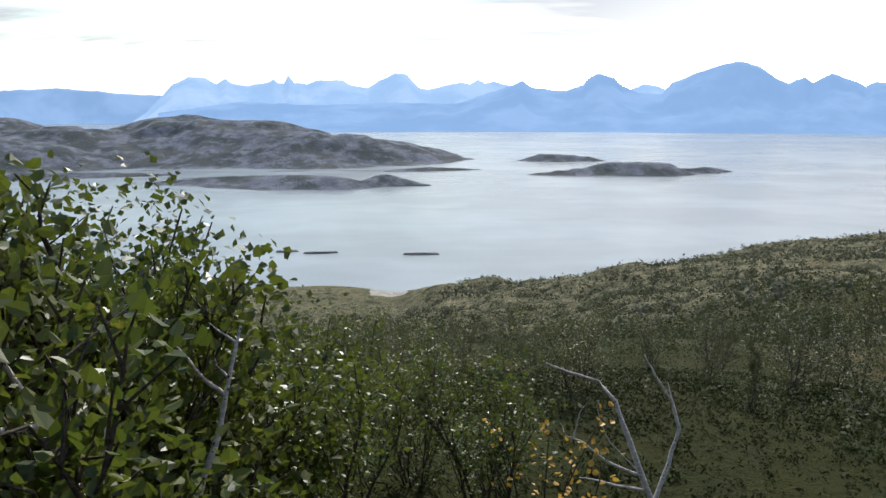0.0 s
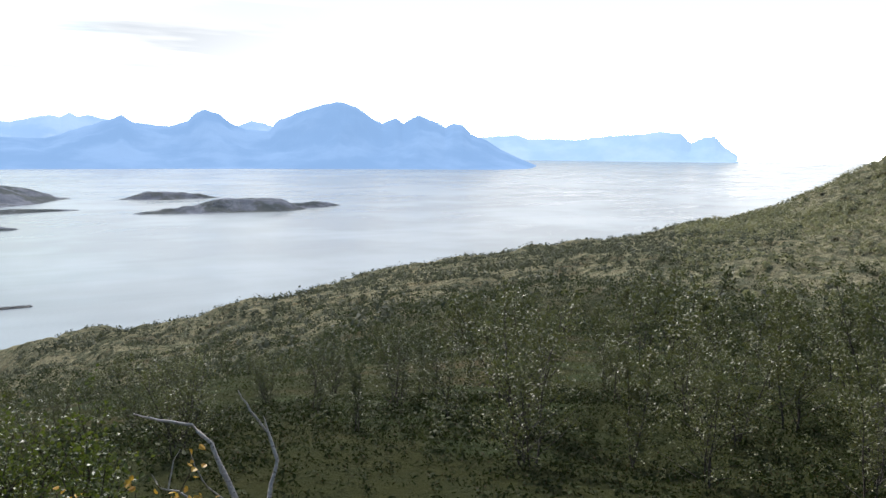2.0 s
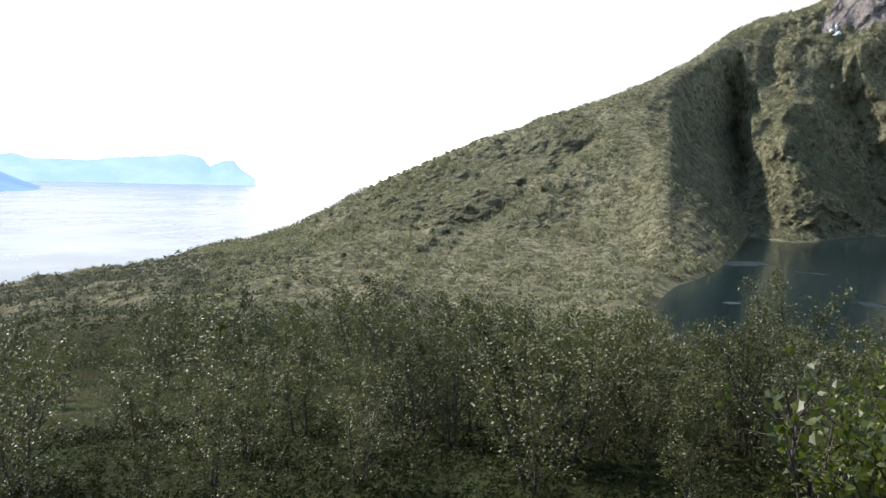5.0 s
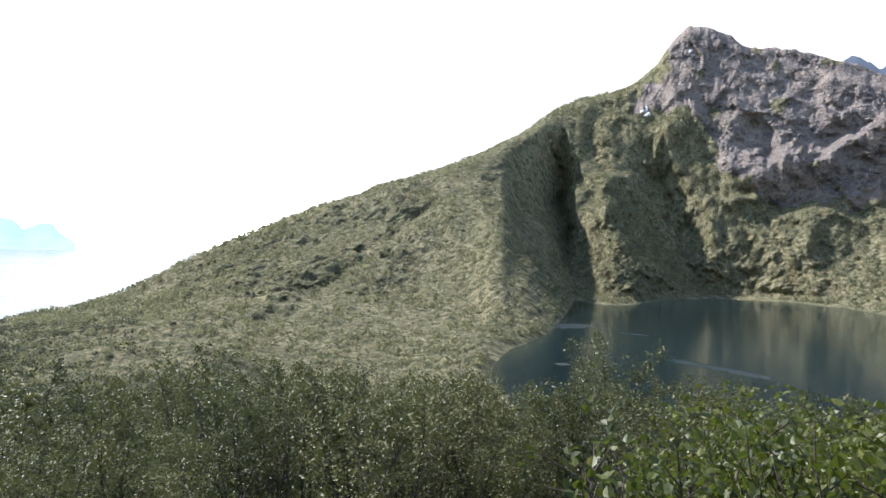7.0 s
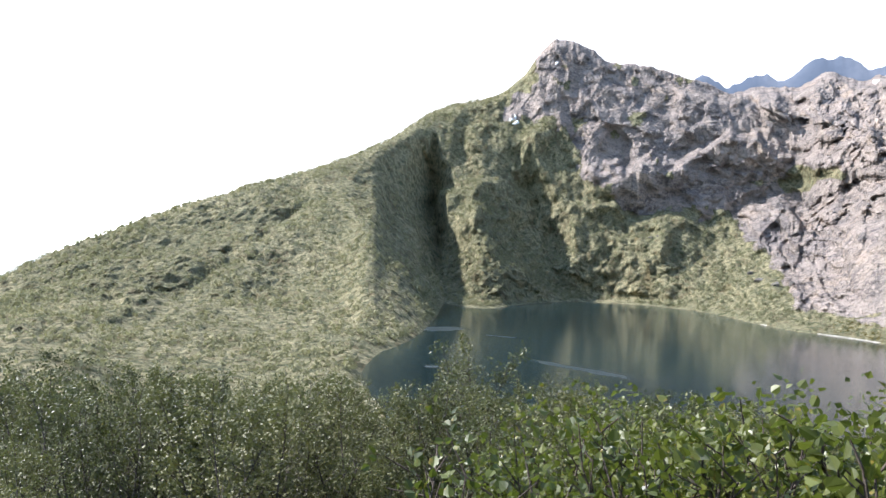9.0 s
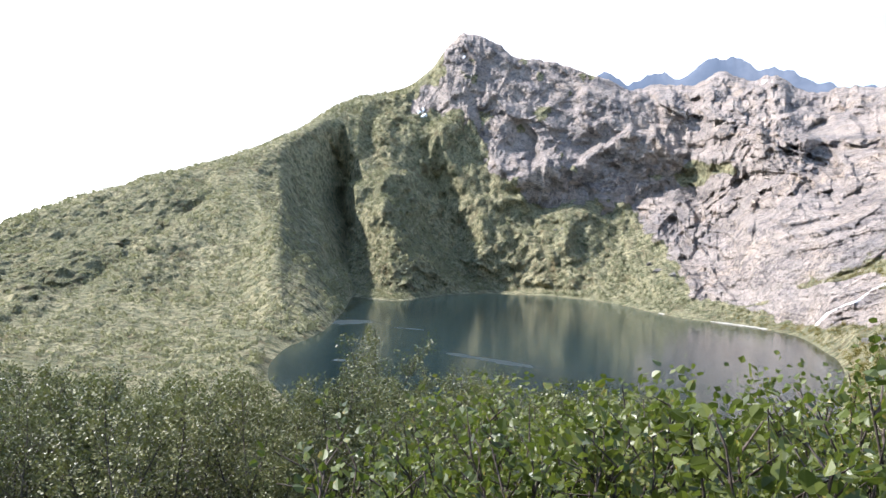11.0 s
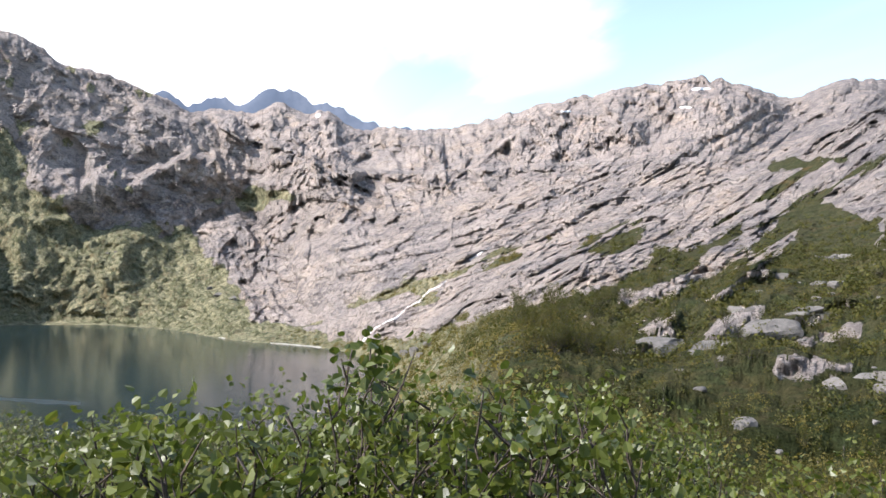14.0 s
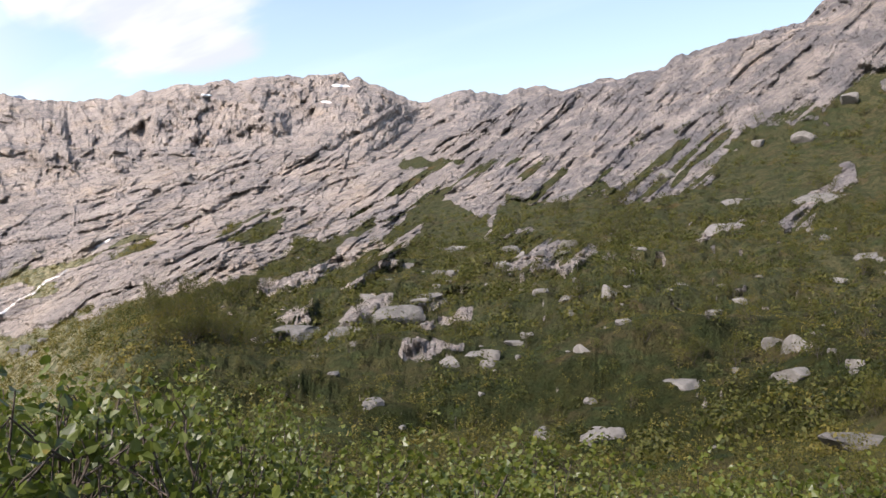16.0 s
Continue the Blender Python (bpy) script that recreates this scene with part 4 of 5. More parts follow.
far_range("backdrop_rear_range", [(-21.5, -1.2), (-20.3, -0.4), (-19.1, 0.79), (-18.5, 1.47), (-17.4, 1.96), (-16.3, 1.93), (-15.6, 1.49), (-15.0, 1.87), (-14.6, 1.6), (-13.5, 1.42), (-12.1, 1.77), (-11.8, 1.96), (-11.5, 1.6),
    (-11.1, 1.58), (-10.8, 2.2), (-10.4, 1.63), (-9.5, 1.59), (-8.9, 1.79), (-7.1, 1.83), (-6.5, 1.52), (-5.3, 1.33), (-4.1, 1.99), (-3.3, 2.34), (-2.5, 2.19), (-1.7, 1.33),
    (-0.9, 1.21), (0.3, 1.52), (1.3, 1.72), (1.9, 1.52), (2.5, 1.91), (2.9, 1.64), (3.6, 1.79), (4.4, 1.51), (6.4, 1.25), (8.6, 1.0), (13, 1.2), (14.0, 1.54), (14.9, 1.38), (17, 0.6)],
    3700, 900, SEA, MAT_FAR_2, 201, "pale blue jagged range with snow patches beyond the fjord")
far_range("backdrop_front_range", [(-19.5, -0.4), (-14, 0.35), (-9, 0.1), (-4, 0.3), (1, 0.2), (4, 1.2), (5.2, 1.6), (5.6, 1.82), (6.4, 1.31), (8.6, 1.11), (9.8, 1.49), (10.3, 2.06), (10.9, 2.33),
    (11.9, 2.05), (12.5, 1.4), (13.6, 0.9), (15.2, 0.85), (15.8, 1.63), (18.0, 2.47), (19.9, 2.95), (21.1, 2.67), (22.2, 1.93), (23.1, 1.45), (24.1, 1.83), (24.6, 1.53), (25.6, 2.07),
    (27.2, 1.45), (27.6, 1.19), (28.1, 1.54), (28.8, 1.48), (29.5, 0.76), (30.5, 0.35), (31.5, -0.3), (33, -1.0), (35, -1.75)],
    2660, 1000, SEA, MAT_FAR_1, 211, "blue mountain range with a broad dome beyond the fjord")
# the same painted haze, darker blue, for the peaks behind the bowl
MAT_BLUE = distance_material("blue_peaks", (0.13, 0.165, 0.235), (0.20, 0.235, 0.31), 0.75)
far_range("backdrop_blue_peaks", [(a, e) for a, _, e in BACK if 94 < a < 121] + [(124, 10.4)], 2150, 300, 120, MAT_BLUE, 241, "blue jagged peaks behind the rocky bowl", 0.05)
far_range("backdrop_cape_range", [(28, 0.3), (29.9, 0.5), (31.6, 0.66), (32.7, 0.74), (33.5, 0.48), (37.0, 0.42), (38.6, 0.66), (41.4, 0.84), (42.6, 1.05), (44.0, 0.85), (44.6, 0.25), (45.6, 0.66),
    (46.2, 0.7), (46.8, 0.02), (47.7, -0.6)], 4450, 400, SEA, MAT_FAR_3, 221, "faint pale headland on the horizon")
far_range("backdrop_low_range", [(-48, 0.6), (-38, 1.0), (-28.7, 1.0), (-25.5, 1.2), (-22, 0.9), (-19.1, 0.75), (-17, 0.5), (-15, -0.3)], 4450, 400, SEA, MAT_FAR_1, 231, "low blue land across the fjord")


# ---- islands ----
MAT_ISLE = None


def isle_material():
    n = Nodes("hazy_isle_rock_and_turf", 0.95, 0.1)
    # blue-grey tones: haze over the fjord is put into rock and turf
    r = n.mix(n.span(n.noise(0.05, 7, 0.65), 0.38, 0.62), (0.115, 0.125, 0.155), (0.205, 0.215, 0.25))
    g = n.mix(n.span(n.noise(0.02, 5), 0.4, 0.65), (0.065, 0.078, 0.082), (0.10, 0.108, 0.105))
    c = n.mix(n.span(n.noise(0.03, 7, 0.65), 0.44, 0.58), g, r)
    return n.done(c, n.bump(n.noise(0.25, 7, 0.65), 4.0, 0.9))


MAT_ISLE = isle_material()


def island(name, spine, label, cell, seed, rough=1.0):
    """An island round a chain of (bearing, distance, height over the sea, half width)."""
    pts = [(*polar(a, r).xy, h, w) for a, r, h, w in spine]
    xs, ys = [p[0] for p in pts], [p[1] for p in pts]
    pad = max(p[3] for p in pts) * 1.5
    gx, gy = np.arange(min(xs) - pad, max(xs) + pad, cell), np.arange(min(ys) - pad, max(ys) + pad, cell)
    x, y = np.meshgrid(gx, gy)
    z = np.full_like(x, -20.0)
    wob = 0.22 * fbm(x, y, pad * 0.9, 4, seed)
    for (x0, y0, h0, w0), (x1, y1, h1, w1) in zip(pts, pts[1:]):
        dx, dy = x1 - x0, y1 - y0
        t = np.clip(((x - x0) * dx + (y - y0) * dy) / (dx * dx + dy * dy), 0, 1)
        d = np.hypot(x - x0 - t * dx, y - y0 - t * dy) / (w0 + (w1 - w0) * t) + wob
        h = h0 + (h1 - h0) * t
        z = np.maximum(z, np.where(d < 1, h * (1 - smooth(d, 0.05, 1.05)), -14 * (d - 1)))
    top = max(p[2] for p in pts)
    z = z + np.where(z > 0.3, rough * np.minimum(z, 0.16 * top) * (0.5 * ridged(x, y, pad * 0.5, 4, seed + 3) + 0.35 * blocks(x, y, pad * 0.13, seed + 5)), 0)
    f = grid_faces(len(gy), len(gx))
    keep = (z.ravel()[f] > -2.5).any(1)
    f = f[keep]
    used, inv = np.unique(f, return_inverse=True)
    v = np.stack([x.ravel(), y.ravel(), z.ravel() + SEA], 1)[used]
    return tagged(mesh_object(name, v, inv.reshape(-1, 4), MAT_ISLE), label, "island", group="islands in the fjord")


island("island", [(-46, 1250, 38, 170), (-34, 1280, 40, 190), (-29, 1340, 42, 190), (-25.5, 1400, 52, 190), (-22, 1400, 42, 190), (-18, 1450, 65, 230), (-14, 1400, 58, 230), (-9, 1300, 44, 170), (-4, 1290, 33, 130),
    (-1.5, 1300, 20, 80), (1.6, 1310, 3, 20)], "large bare grey rocky island in the fjord", 9, 301)
island("island", [(-19, 945, 3, 25), (-15, 930, 9, 50), (-10.5, 885, 11, 60), (-8, 870, 10, 50), (-6, 865, 4, 22), (-4.2, 885, 10, 34), (-1.6, 870, 1.5, 12)], "low turf-grown skerry before the large island", 4, 311)
island("island", [(5.6, 1270, 1, 10), (7.0, 1280, 11, 35), (8.2, 1280, 10, 35), (10.2, 1280, 7, 25), (11.4, 1285, 1, 8)], "small humped rocky islet", 4, 321)
island("island", [(6.8, 1010, 2, 15), (10, 1030, 7, 40), (12, 1050, 14, 50), (15, 1060, 13, 50), (16.5, 1075, 6, 30), (18.3, 1090, 7, 22), (19.8, 1110, 1.0, 8)], "long low rocky islet", 4, 331)
island("island", [(-3.5, 1065, 1.5, 18), (-1, 1075, 4, 20), (0.8, 1080, 3, 12), (2.6, 1085, 0.8, 6)], "flat skerry off the large island", 4, 341)
island("island", [(-50, 1080, 6, 60), (-40, 1090, 8, 60), (-30, 1085, 6, 35), (-24, 1080, 5, 25), (-19, 1060, 2, 10)], "low spit of land with pale shore", 5, 351)
island("island", [(-46, 2500, 40, 300), (-36, 2500, 70, 300), (-29, 2450, 55, 200), (-26.2, 2400, 4, 40)], "blue-grey hilly island far up the fjord", 14, 361)


# ---- things on the sea ----
def tube(vs, fs, pts, radii, sides=5):
    """Adds a tapering tube along pts to the lists."""
    first = len(vs)
    for k, p in enumerate(pts):
        d = (pts[min(k + 1, len(pts) - 1)] - pts[max(k - 1, 0)]).normalized()
        u = d.orthogonal().normalized()
        w = d.cross(u)
        for s in range(sides):
            a = 2 * math.pi * s / sides
            vs.append(tuple(p + (u * math.cos(a) + w * math.sin(a)) * radii[k]))
    for k in range(len(pts) - 1):
        for s in range(sides):
            a, b2 = first + k * sides + s, first + k * sides + (s + 1) % sides
            fs.append((a, b2, b2 + sides, a + sides))


def plain_material(name, color, rough=0.6):
    n = Nodes(name, rough, 0.4)
    c = n.mix(n.span(n.noise(3.0, 5), 0.35, 0.65), color, tuple(v * 0.7 for v in color))
    return n.done(c)


MAT_FLOAT = plain_material("dark_float", (0.035, 0.038, 0.045))


def float_line(az, r, half, deep):
    """A long narrow float of a fish farm: collar of two pipes, handrail on posts."""
    base = new("fish_pen")
    base.matrix_basis = Matrix.Translation(polar(az, r, SEA)) @ Matrix.Rotation(-radians(az), 4, "Z")
    tagged(base, "long dark fish farm float on the fjord", "fish pen", "floats of the fish farm")
    n = 36
    for name, grow, z, thick in (("outer_float", 0.5, 0.1, 0.35), ("inner_float", -0.4, 0.1, 0.3), ("handrail", 0.0, 0.8, 0.08)):
        vs, fs = [], []
        pts = [Vector(((half + grow) * math.sin(2 * math.pi * k / n), (deep + grow) * math.cos(2 * math.pi * k / n), z)) for k in range(n + 1)]
        tube(vs, fs, pts, [thick] * (n + 1), 6)
        mesh_object(name, vs, fs, MAT_FLOAT, base)
    for k in range(10):
        vs, fs = [], []
        a = 2 * math.pi * k / 10
        p = Vector((half * math.sin(a), deep * math.cos(a), 0.1))
        tube(vs, fs, [p, p + Vector((0, 0, 0.7))], [0.08, 0.08], 5)
        mesh_object("post", vs, fs, MAT_FLOAT, base)
    return base


float_line(-8.9, 466, 9.5, 1.6)
float_line(-11.3, 474, 6.0, 1.2)
float_line(-1.6, 456, 10.0, 1.6)


# ---- plants ----
def leaf_quads(rng, places, size, vs, fs, near):
    """A folded leaf at each place (point, direction)."""
    for p, d in places:
        s = size * rng.uniform(0.65, 1.25)
        side = Vector((rng.uniform(-1, 1), rng.uniform(-1, 1), rng.uniform(-0.6, 0.6)))
        side = (side - d * side.dot(d))
        if side.length < 1e-3:
            continue
        side.normalize()
        up = d.cross(side)
        k = len(vs)
        if near:
            w = s * 0.41
            up = up * s * 0.13
            vs += [tuple(p), tuple(p + d * s * 0.26 + side * w + up), tuple(p + d * s * 0.68 + side * w * 0.82 + up), tuple(p + d * s),
                   tuple(p + d * s * 0.68 - side * w * 0.82 + up), tuple(p + d * s * 0.26 - side * w + up)]
            fs += [(k, k + 1, k + 2), (k, k + 2, k + 3), (k, k + 3, k + 4), (k, k + 4, k + 5)]
        else:
            w = s * 0.45
            vs += [tuple(p), tuple(p + d * s * 0.45 + side * w + up * s * 0.12), tuple(p + d * s), tuple(p + d * s * 0.45 - side * w + up * s * 0.12)]
            fs += [(k, k + 1, k + 2), (k, k + 2, k + 3)]


def wander(rng, start, way, length, n, bend):
    pts, d = [start], way.normalized()
    for _ in range(n):
        d = (d + Vector((rng.gauss(0, bend), rng.gauss(0, bend), rng.gauss(0.04, bend * 0.7)))).normalized()
        pts.append(pts[-1] + d * (length / n))
    return pts


def birch(name, seed, tall, wide, stems, boughs, leaves, leaf, near, label, category, leaf_mat, bare=0.15, simple=False):
    """A mountain birch: crooked stems, boughs and twigs in one trunk mesh, leaves in the crown."""
    rng = random.Random(seed)
    wv, wf, lv, lf, spots = [], [], [], [], []
    for s in range(stems):
        a = 2 * math.pi * (s + rng.uniform(-0.3, 0.3)) / stems
        lean = rng.uniform(0.08, 0.34) * wide / tall * (1.5 if near else 1.1)
        h = tall * (rng.uniform(0.72, 1.0) if s else 1.0)
        start = Vector((math.sin(a), math.cos(a), 0)) * 0.05 * wide
        start.z = -0.12
        trunk = wander(rng, start, Vector((math.sin(a) * lean, math.cos(a) * lean, 1)), h, 8, 0.09)
        thick = 0.008 * tall + (0.001 if near else 0.004)
        tube(wv, wf, trunk, [thick * (1 - 0.85 * k / 8) for k in range(9)], 5 if near else 3)
        for b2 in range(boughs):
            f = bare + (0.97 - bare) * (b2 + rng.random()) / boughs
            k = min(int(f * 8), 7)
            at = trunk[k].lerp(trunk[k + 1], f * 8 - k)
            t = rng.uniform(0, 2 * math.pi)
            reach = wide * 0.5 * (1.15 - 0.85 * f) * rng.uniform(0.5, 1.15)
            way = Vector((math.sin(t), math.cos(t), rng.uniform(1.4, 3.0) if near else rng.uniform(0.4, 1.3)))
            bough = wander(rng, at, way, reach, 4, 0.11)
            thin = bough[::2]
            tube(wv, wf, thin, [thick * 0.42 * (1 - 0.8 * i / (len(thin) - 1)) * (1.1 - 0.7 * f) + 0.0012 for i in range(len(thin))], 3)
            for i in range(1, 5):
                spots.append((bough[i], (bough[i] - bough[i - 1]).normalized(), reach))
                twig = wander(rng, bough[i], (bough[i] - bough[i - 1]).normalized() + Vector((rng.gauss(0, 0.7), rng.gauss(0, 0.7), rng.gauss(0.2, 0.4))), reach * 0.5, 1, 0.2)
                if near and not simple:
                    tube(wv, wf, twig, [0.0022, 0.001], 3)
                for q in twig[1:]:
                    spots.append((q, (twig[-1] - twig[0]).normalized(), reach * 0.5))
        for k in range(3, 9):
            spots += [(trunk[k], Vector((0, 0, 1)), 0.1), (trunk[k].lerp(trunk[k - 1], 0.5), Vector((0, 0, 1)), 0.1)]
    if not near:
        spots = rng.sample(spots, int(len(spots) * 0.7))
    places = []
    for _ in range(leaves):
        p, d, reach = rng.choice(spots)
        s = 0.022 if near else 0.055
        q = p + Vector((rng.gauss(0, s), rng.gauss(0, s), rng.gauss(0, s)))
        d2 = (d + Vector((rng.gauss(0, 0.7), rng.gauss(0, 0.7), rng.gauss(-0.15, 0.6)))).normalized()
        places.append((q, d2))
    leaf_quads(rng, places, leaf, lv, lf, near and not simple)
    grow = tall / max(v[2] for v in lv)
    wv, lv = [(x * grow, y * grow, z * grow) for x, y, z in wv], [(x * grow, y * grow, z * grow) for x, y, z in lv]
    base = new(name)
    tagged(base, label, category)
    mesh_object("trunk", wv, wf, MAT_STEM if near else MAT_TWIG, base)
    mesh_object("crown", lv, lf, leaf_mat, base, smooth_shade=False)
    return base


BUSH_LABEL = "leafy green mountain birch bush with dark crooked stems"
TREE_LABEL = "small grey-green mountain birch on the slope"
near_kinds = [birch("birch_bush", 400 + k, 1.0, 0.62 + 0.06 * k, 5 + k % 3, 14, 3300, 0.0180, True, BUSH_LABEL, "bush", MAT_BUSH) for k in range(5)]
mid_kinds = [birch("birch_bush", 450 + k, 1.0, 0.66 + 0.06 * k, 5 + k % 3, 13, 3600, 0.0165, True, BUSH_LABEL, "bush", MAT_BUSH, simple=True) for k in range(4)]
tree_kinds = [birch("birch_tree", 500 + k, 3.0, 1.5 + 0.2 * k, 2 + k % 3, 15, 3300, 0.053, False, TREE_LABEL, "tree", MAT_LEAF, 0.06) for k in range(6)]
far_kinds = [birch("birch_tree", 520 + k, 3.0, 1.9 + 0.2 * k, 2 + k % 3, 10, 1300, 0.088, False, TREE_LABEL, "tree", MAT_LEAF, 0.02) for k in range(4)]

dwarf_kinds = [birch("dwarf_birch", 540 + k, 3.0, 2.4 + 0.3 * k, 3 + k % 3, 10, 1400, 0.082, False, "low dense dwarf birch among stones", "shrub", MAT_SLOPE, 0.02) for k in range(4)]


def top_at(table, az):
    a, v = zip(*table)
    return float(np.interp(az, a, v))


HEDGE_TOPS = [(-46, -1.5), (-31, -3.0), (-27, -5.0), (-23.5, -8.5), (-19, -11), (-12, -12.2), (-5, -15.5), (14, -17), (30, -23), (70, -17.5), (80, -12.5), (86, -9.6), (95, -8.0), (105, -6.4), (115, -5.2), (121, -2.4), (126, -5.0),
              (134, -7.6), (145, -9.6), (155, -11.4), (165, -10.0), (180, -10.5)]
WOOD_TOPS = [(-46, -13), (-12, -14.5), (0, -14.5), (17, -13.5), (24, -12), (32, -9.6), (43, -8.7), (55, -7.9), (64, -8.6), (75, -8.8), (90, -8.6), (100, -9), (112, -10), (120, -11)]
rng = random.Random(77)


def plant(kinds, az, r, top, group, base_tall, share=1.0):
    x, y = r * math.sin(radians(az)), r * math.cos(radians(az))
    g = ground_at(x, y)
    tall = (EYE + (r - 0.45) * math.tan(radians(top)) - g) * share
    tall = max(0.35, tall)
    s = tall / base_tall
    m = Matrix.Translation((x, y, g)) @ Matrix.Rotation(rng.uniform(0, 6.28), 4, "Z") @ Matrix.Diagonal((s * rng.uniform(0.9, 1.2), s * rng.uniform(0.9, 1.2), s, 1))
    ob = copy_thing(rng.choice(kinds), Matrix.Identity(4))
    ob.matrix_basis = m
    return tagged(ob, group=group)


HEDGE = [(-46, -26, 2.6, 2.7, 3.3), (-46, -20, 1.8, 3.1, 3.9), (-46, -18, 2.4, 3.6, 4.4), (-46, -23, 2.6, 2.4, 2.9), (-46, -21, 3.0, 2.9, 3.5), (-40, -9, 3.0, 3.4, 4.6), (-14, 5, 4.0, 4.6, 6.6), (91, 128, 2.2, 2.4, 3.2), (88, 128, 2.4, 3.4, 4.6), (126, 180, 3.2, 3.4, 4.8), (128, 180, 3.6, 5.0, 6.5)]
for lo, hi, step, r0, r1 in HEDGE:
    a = lo
    while a < hi:
        az, r = a + rng.uniform(-1.2, 1.2), rng.uniform(r0, r1)
        plant(near_kinds if r < 3.3 else mid_kinds, az, r, top_at(HEDGE_TOPS, az) + rng.uniform(-1.0, 1.6) - (0 if r > 3.2 or az < 0 else 0.8), "birch bushes round the lookout", 1.0, rng.uniform(0.93, 1.0))
        a += step
count, tries = 0, 0
taken = []
while count < 240 and tries < 6000:
    tries += 1
    az, r = rng.uniform(-30, 122), 8 + 36 * rng.random() ** 1.5
    if 12 < az < 30 and r < 10.5 or az <= 12 and r < 9 or az > 84 and r < 9.5 or 60 < az < 66 and 11 < r < 20:
        continue
    x, y = r * math.sin(radians(az)), r * math.cos(radians(az))
    gap = 1.0 + 0.035 * r
    if any((x - p) ** 2 + (y - q) ** 2 < gap * gap for p, q in taken):
        continue
    taken.append((x, y))
    plant(tree_kinds if r < 19 else far_kinds, az, r, top_at(WOOD_TOPS, az) + rng.uniform(-0.5, 0.35), "birches on the slope", 3.0, rng.uniform(0.62, 1.06) if r < 15 else rng.uniform(0.6, 1.04))
    count += 1
for k in range(46):
    az, r = 58 + 62 * (k + rng.random()) / 46, rng.uniform(9.6, 16)
    plant(tree_kinds, az, r, top_at(WOOD_TOPS, az) + rng.uniform(-0.9, 0.5), "birches on the slope", 3.0)
plant(tree_kinds[1:2], 84.6, 17.8, -5.5, "birches on the slope", 3.0)
plant(tree_kinds[2:3], 32.5, 16.0, -9.9, "birches on the slope", 3.0)
plant(tree_kinds[3:4], 55.0, 19.5, -7.4, "birches on the slope", 3.0)
THICKETS = [(60, 127, 180, -15, -5.5, 0.9, 2.0), (70, 124.5, 133, -4.6, -0.4, 2.2, 4.2), (24, 152.5, 159, 2.5, 6.5, 3.0, 5.0), (36, 160, 180, 3, 12.0, 2.6, 5.0), (90, 134, 180, -5.5, 4, 1.6, 3.6)]
for az0, az1, e0, e1, low, high in [t[1:] for t in THICKETS for _ in range(t[0])]:
    az = rng.uniform(az0, az1)
    r = min(seen(az, rng.uniform(e0, e1)), 300)
    top = math.degrees(math.atan((ground_at(*polar(az, r).xy) + rng.uniform(low, high) - EYE) / (r - 0.45)))
    plant(dwarf_kinds, az, r, top, "dwarf birches on the stony slope", 3.0)
for ob in near_kinds + mid_kinds + tree_kinds + far_kinds + dwarf_kinds:
    for child in list(ob.children):
        bpy.data.objects.remove(child)
    bpy.data.objects.remove(ob)


def scrub(name, places, tuft, per, label, seed, leaf_mat=MAT_FAR_LEAF, slim=0.55):
    """Many shrubs in one mesh: each a loose heap of leaf tufts. places: x, y, ground, size."""
    rs = np.random.RandomState(seed)
    n = len(places)
    p = np.repeat(np.asarray(places), per, 0)
    k = len(p)
    th, ph = rs.uniform(0, 2 * math.pi, k), np.arccos(rs.uniform(-0.25, 1, k))
    rad = p[:, 3] * rs.uniform(0.02, 1.0, k) ** 0.5
    c = np.stack([p[:, 0] + rad * 0.62 * np.sin(ph) * np.sin(th), p[:, 1] + rad * 0.62 * np.sin(ph) * np.cos(th), p[:, 2] + p[:, 3] * 0.06 + rad * 0.85 * np.cos(ph)], 1)
    # each tuft faces outwards from its shrub
    face = np.stack([np.sin(ph) * np.sin(th), np.sin(ph) * np.cos(th), np.cos(ph) + 0.15], 1) + rs.normal(0, 0.38, (k, 3))
    face /= np.linalg.norm(face, axis=1)[:, None]
    d = np.cross(face, rs.normal(0, 1, (k, 3)))
    d /= np.linalg.norm(d, axis=1)[:, None]
    e = np.cross(face, d)
    s = (p[:, 3] * tuft * rs.uniform(0.6, 1.3, k))[:, None]
    v = np.stack([c - d * s, c + e * s * slim, c + d * s, c - e * s * slim], 1).reshape(-1, 3)
    q = np.arange(k)[:, None] * 4
    ob = mesh_object(name, v, np.concatenate([q, q + 1, q + 2, q + 3], 1), leaf_mat, smooth_shade=False)
    return tagged(ob, label, "shrubs", kind="stuff")


def scrub_places(count, az0, az1, r0, r1, size, seed, even=0.5, patch=45.0, rock_most=0.35):
    """Random places on green land between bearings and distances, denser in patches."""
    rs = np.random.RandomState(seed)
    az, r = rs.uniform(az0, az1, count), np.sqrt(rs.uniform(r0 ** 2, r1 ** 2, count))
    x, y = r * np.sin(np.radians(az)), r * np.cos(np.radians(az))
    z, rock, sand = on_sheet(az, r)
    kr, _ = knots(az)
    ok = ((az > 1) | (r < 230)) & (rock < rock_most) & (sand < 0.2) & (r < kr[:, 6] * 1.03) & ((z > LAKE + 0.7) | (az < 66) & (z > SEA + 2))
    dense = fbm(x, y, patch, 4, seed) + 0.5 * fbm(x, y, patch * 0.3, 3, seed + 1)
    ok &= dense > rs.uniform(-even, even, count) * 1.6
    s = size * rs.uniform(0.5, 1.25, count) * (1 + 0.35 * np.clip(dense, -0.5, 1))
    return np.stack([x, y, z, s], 1)[ok]


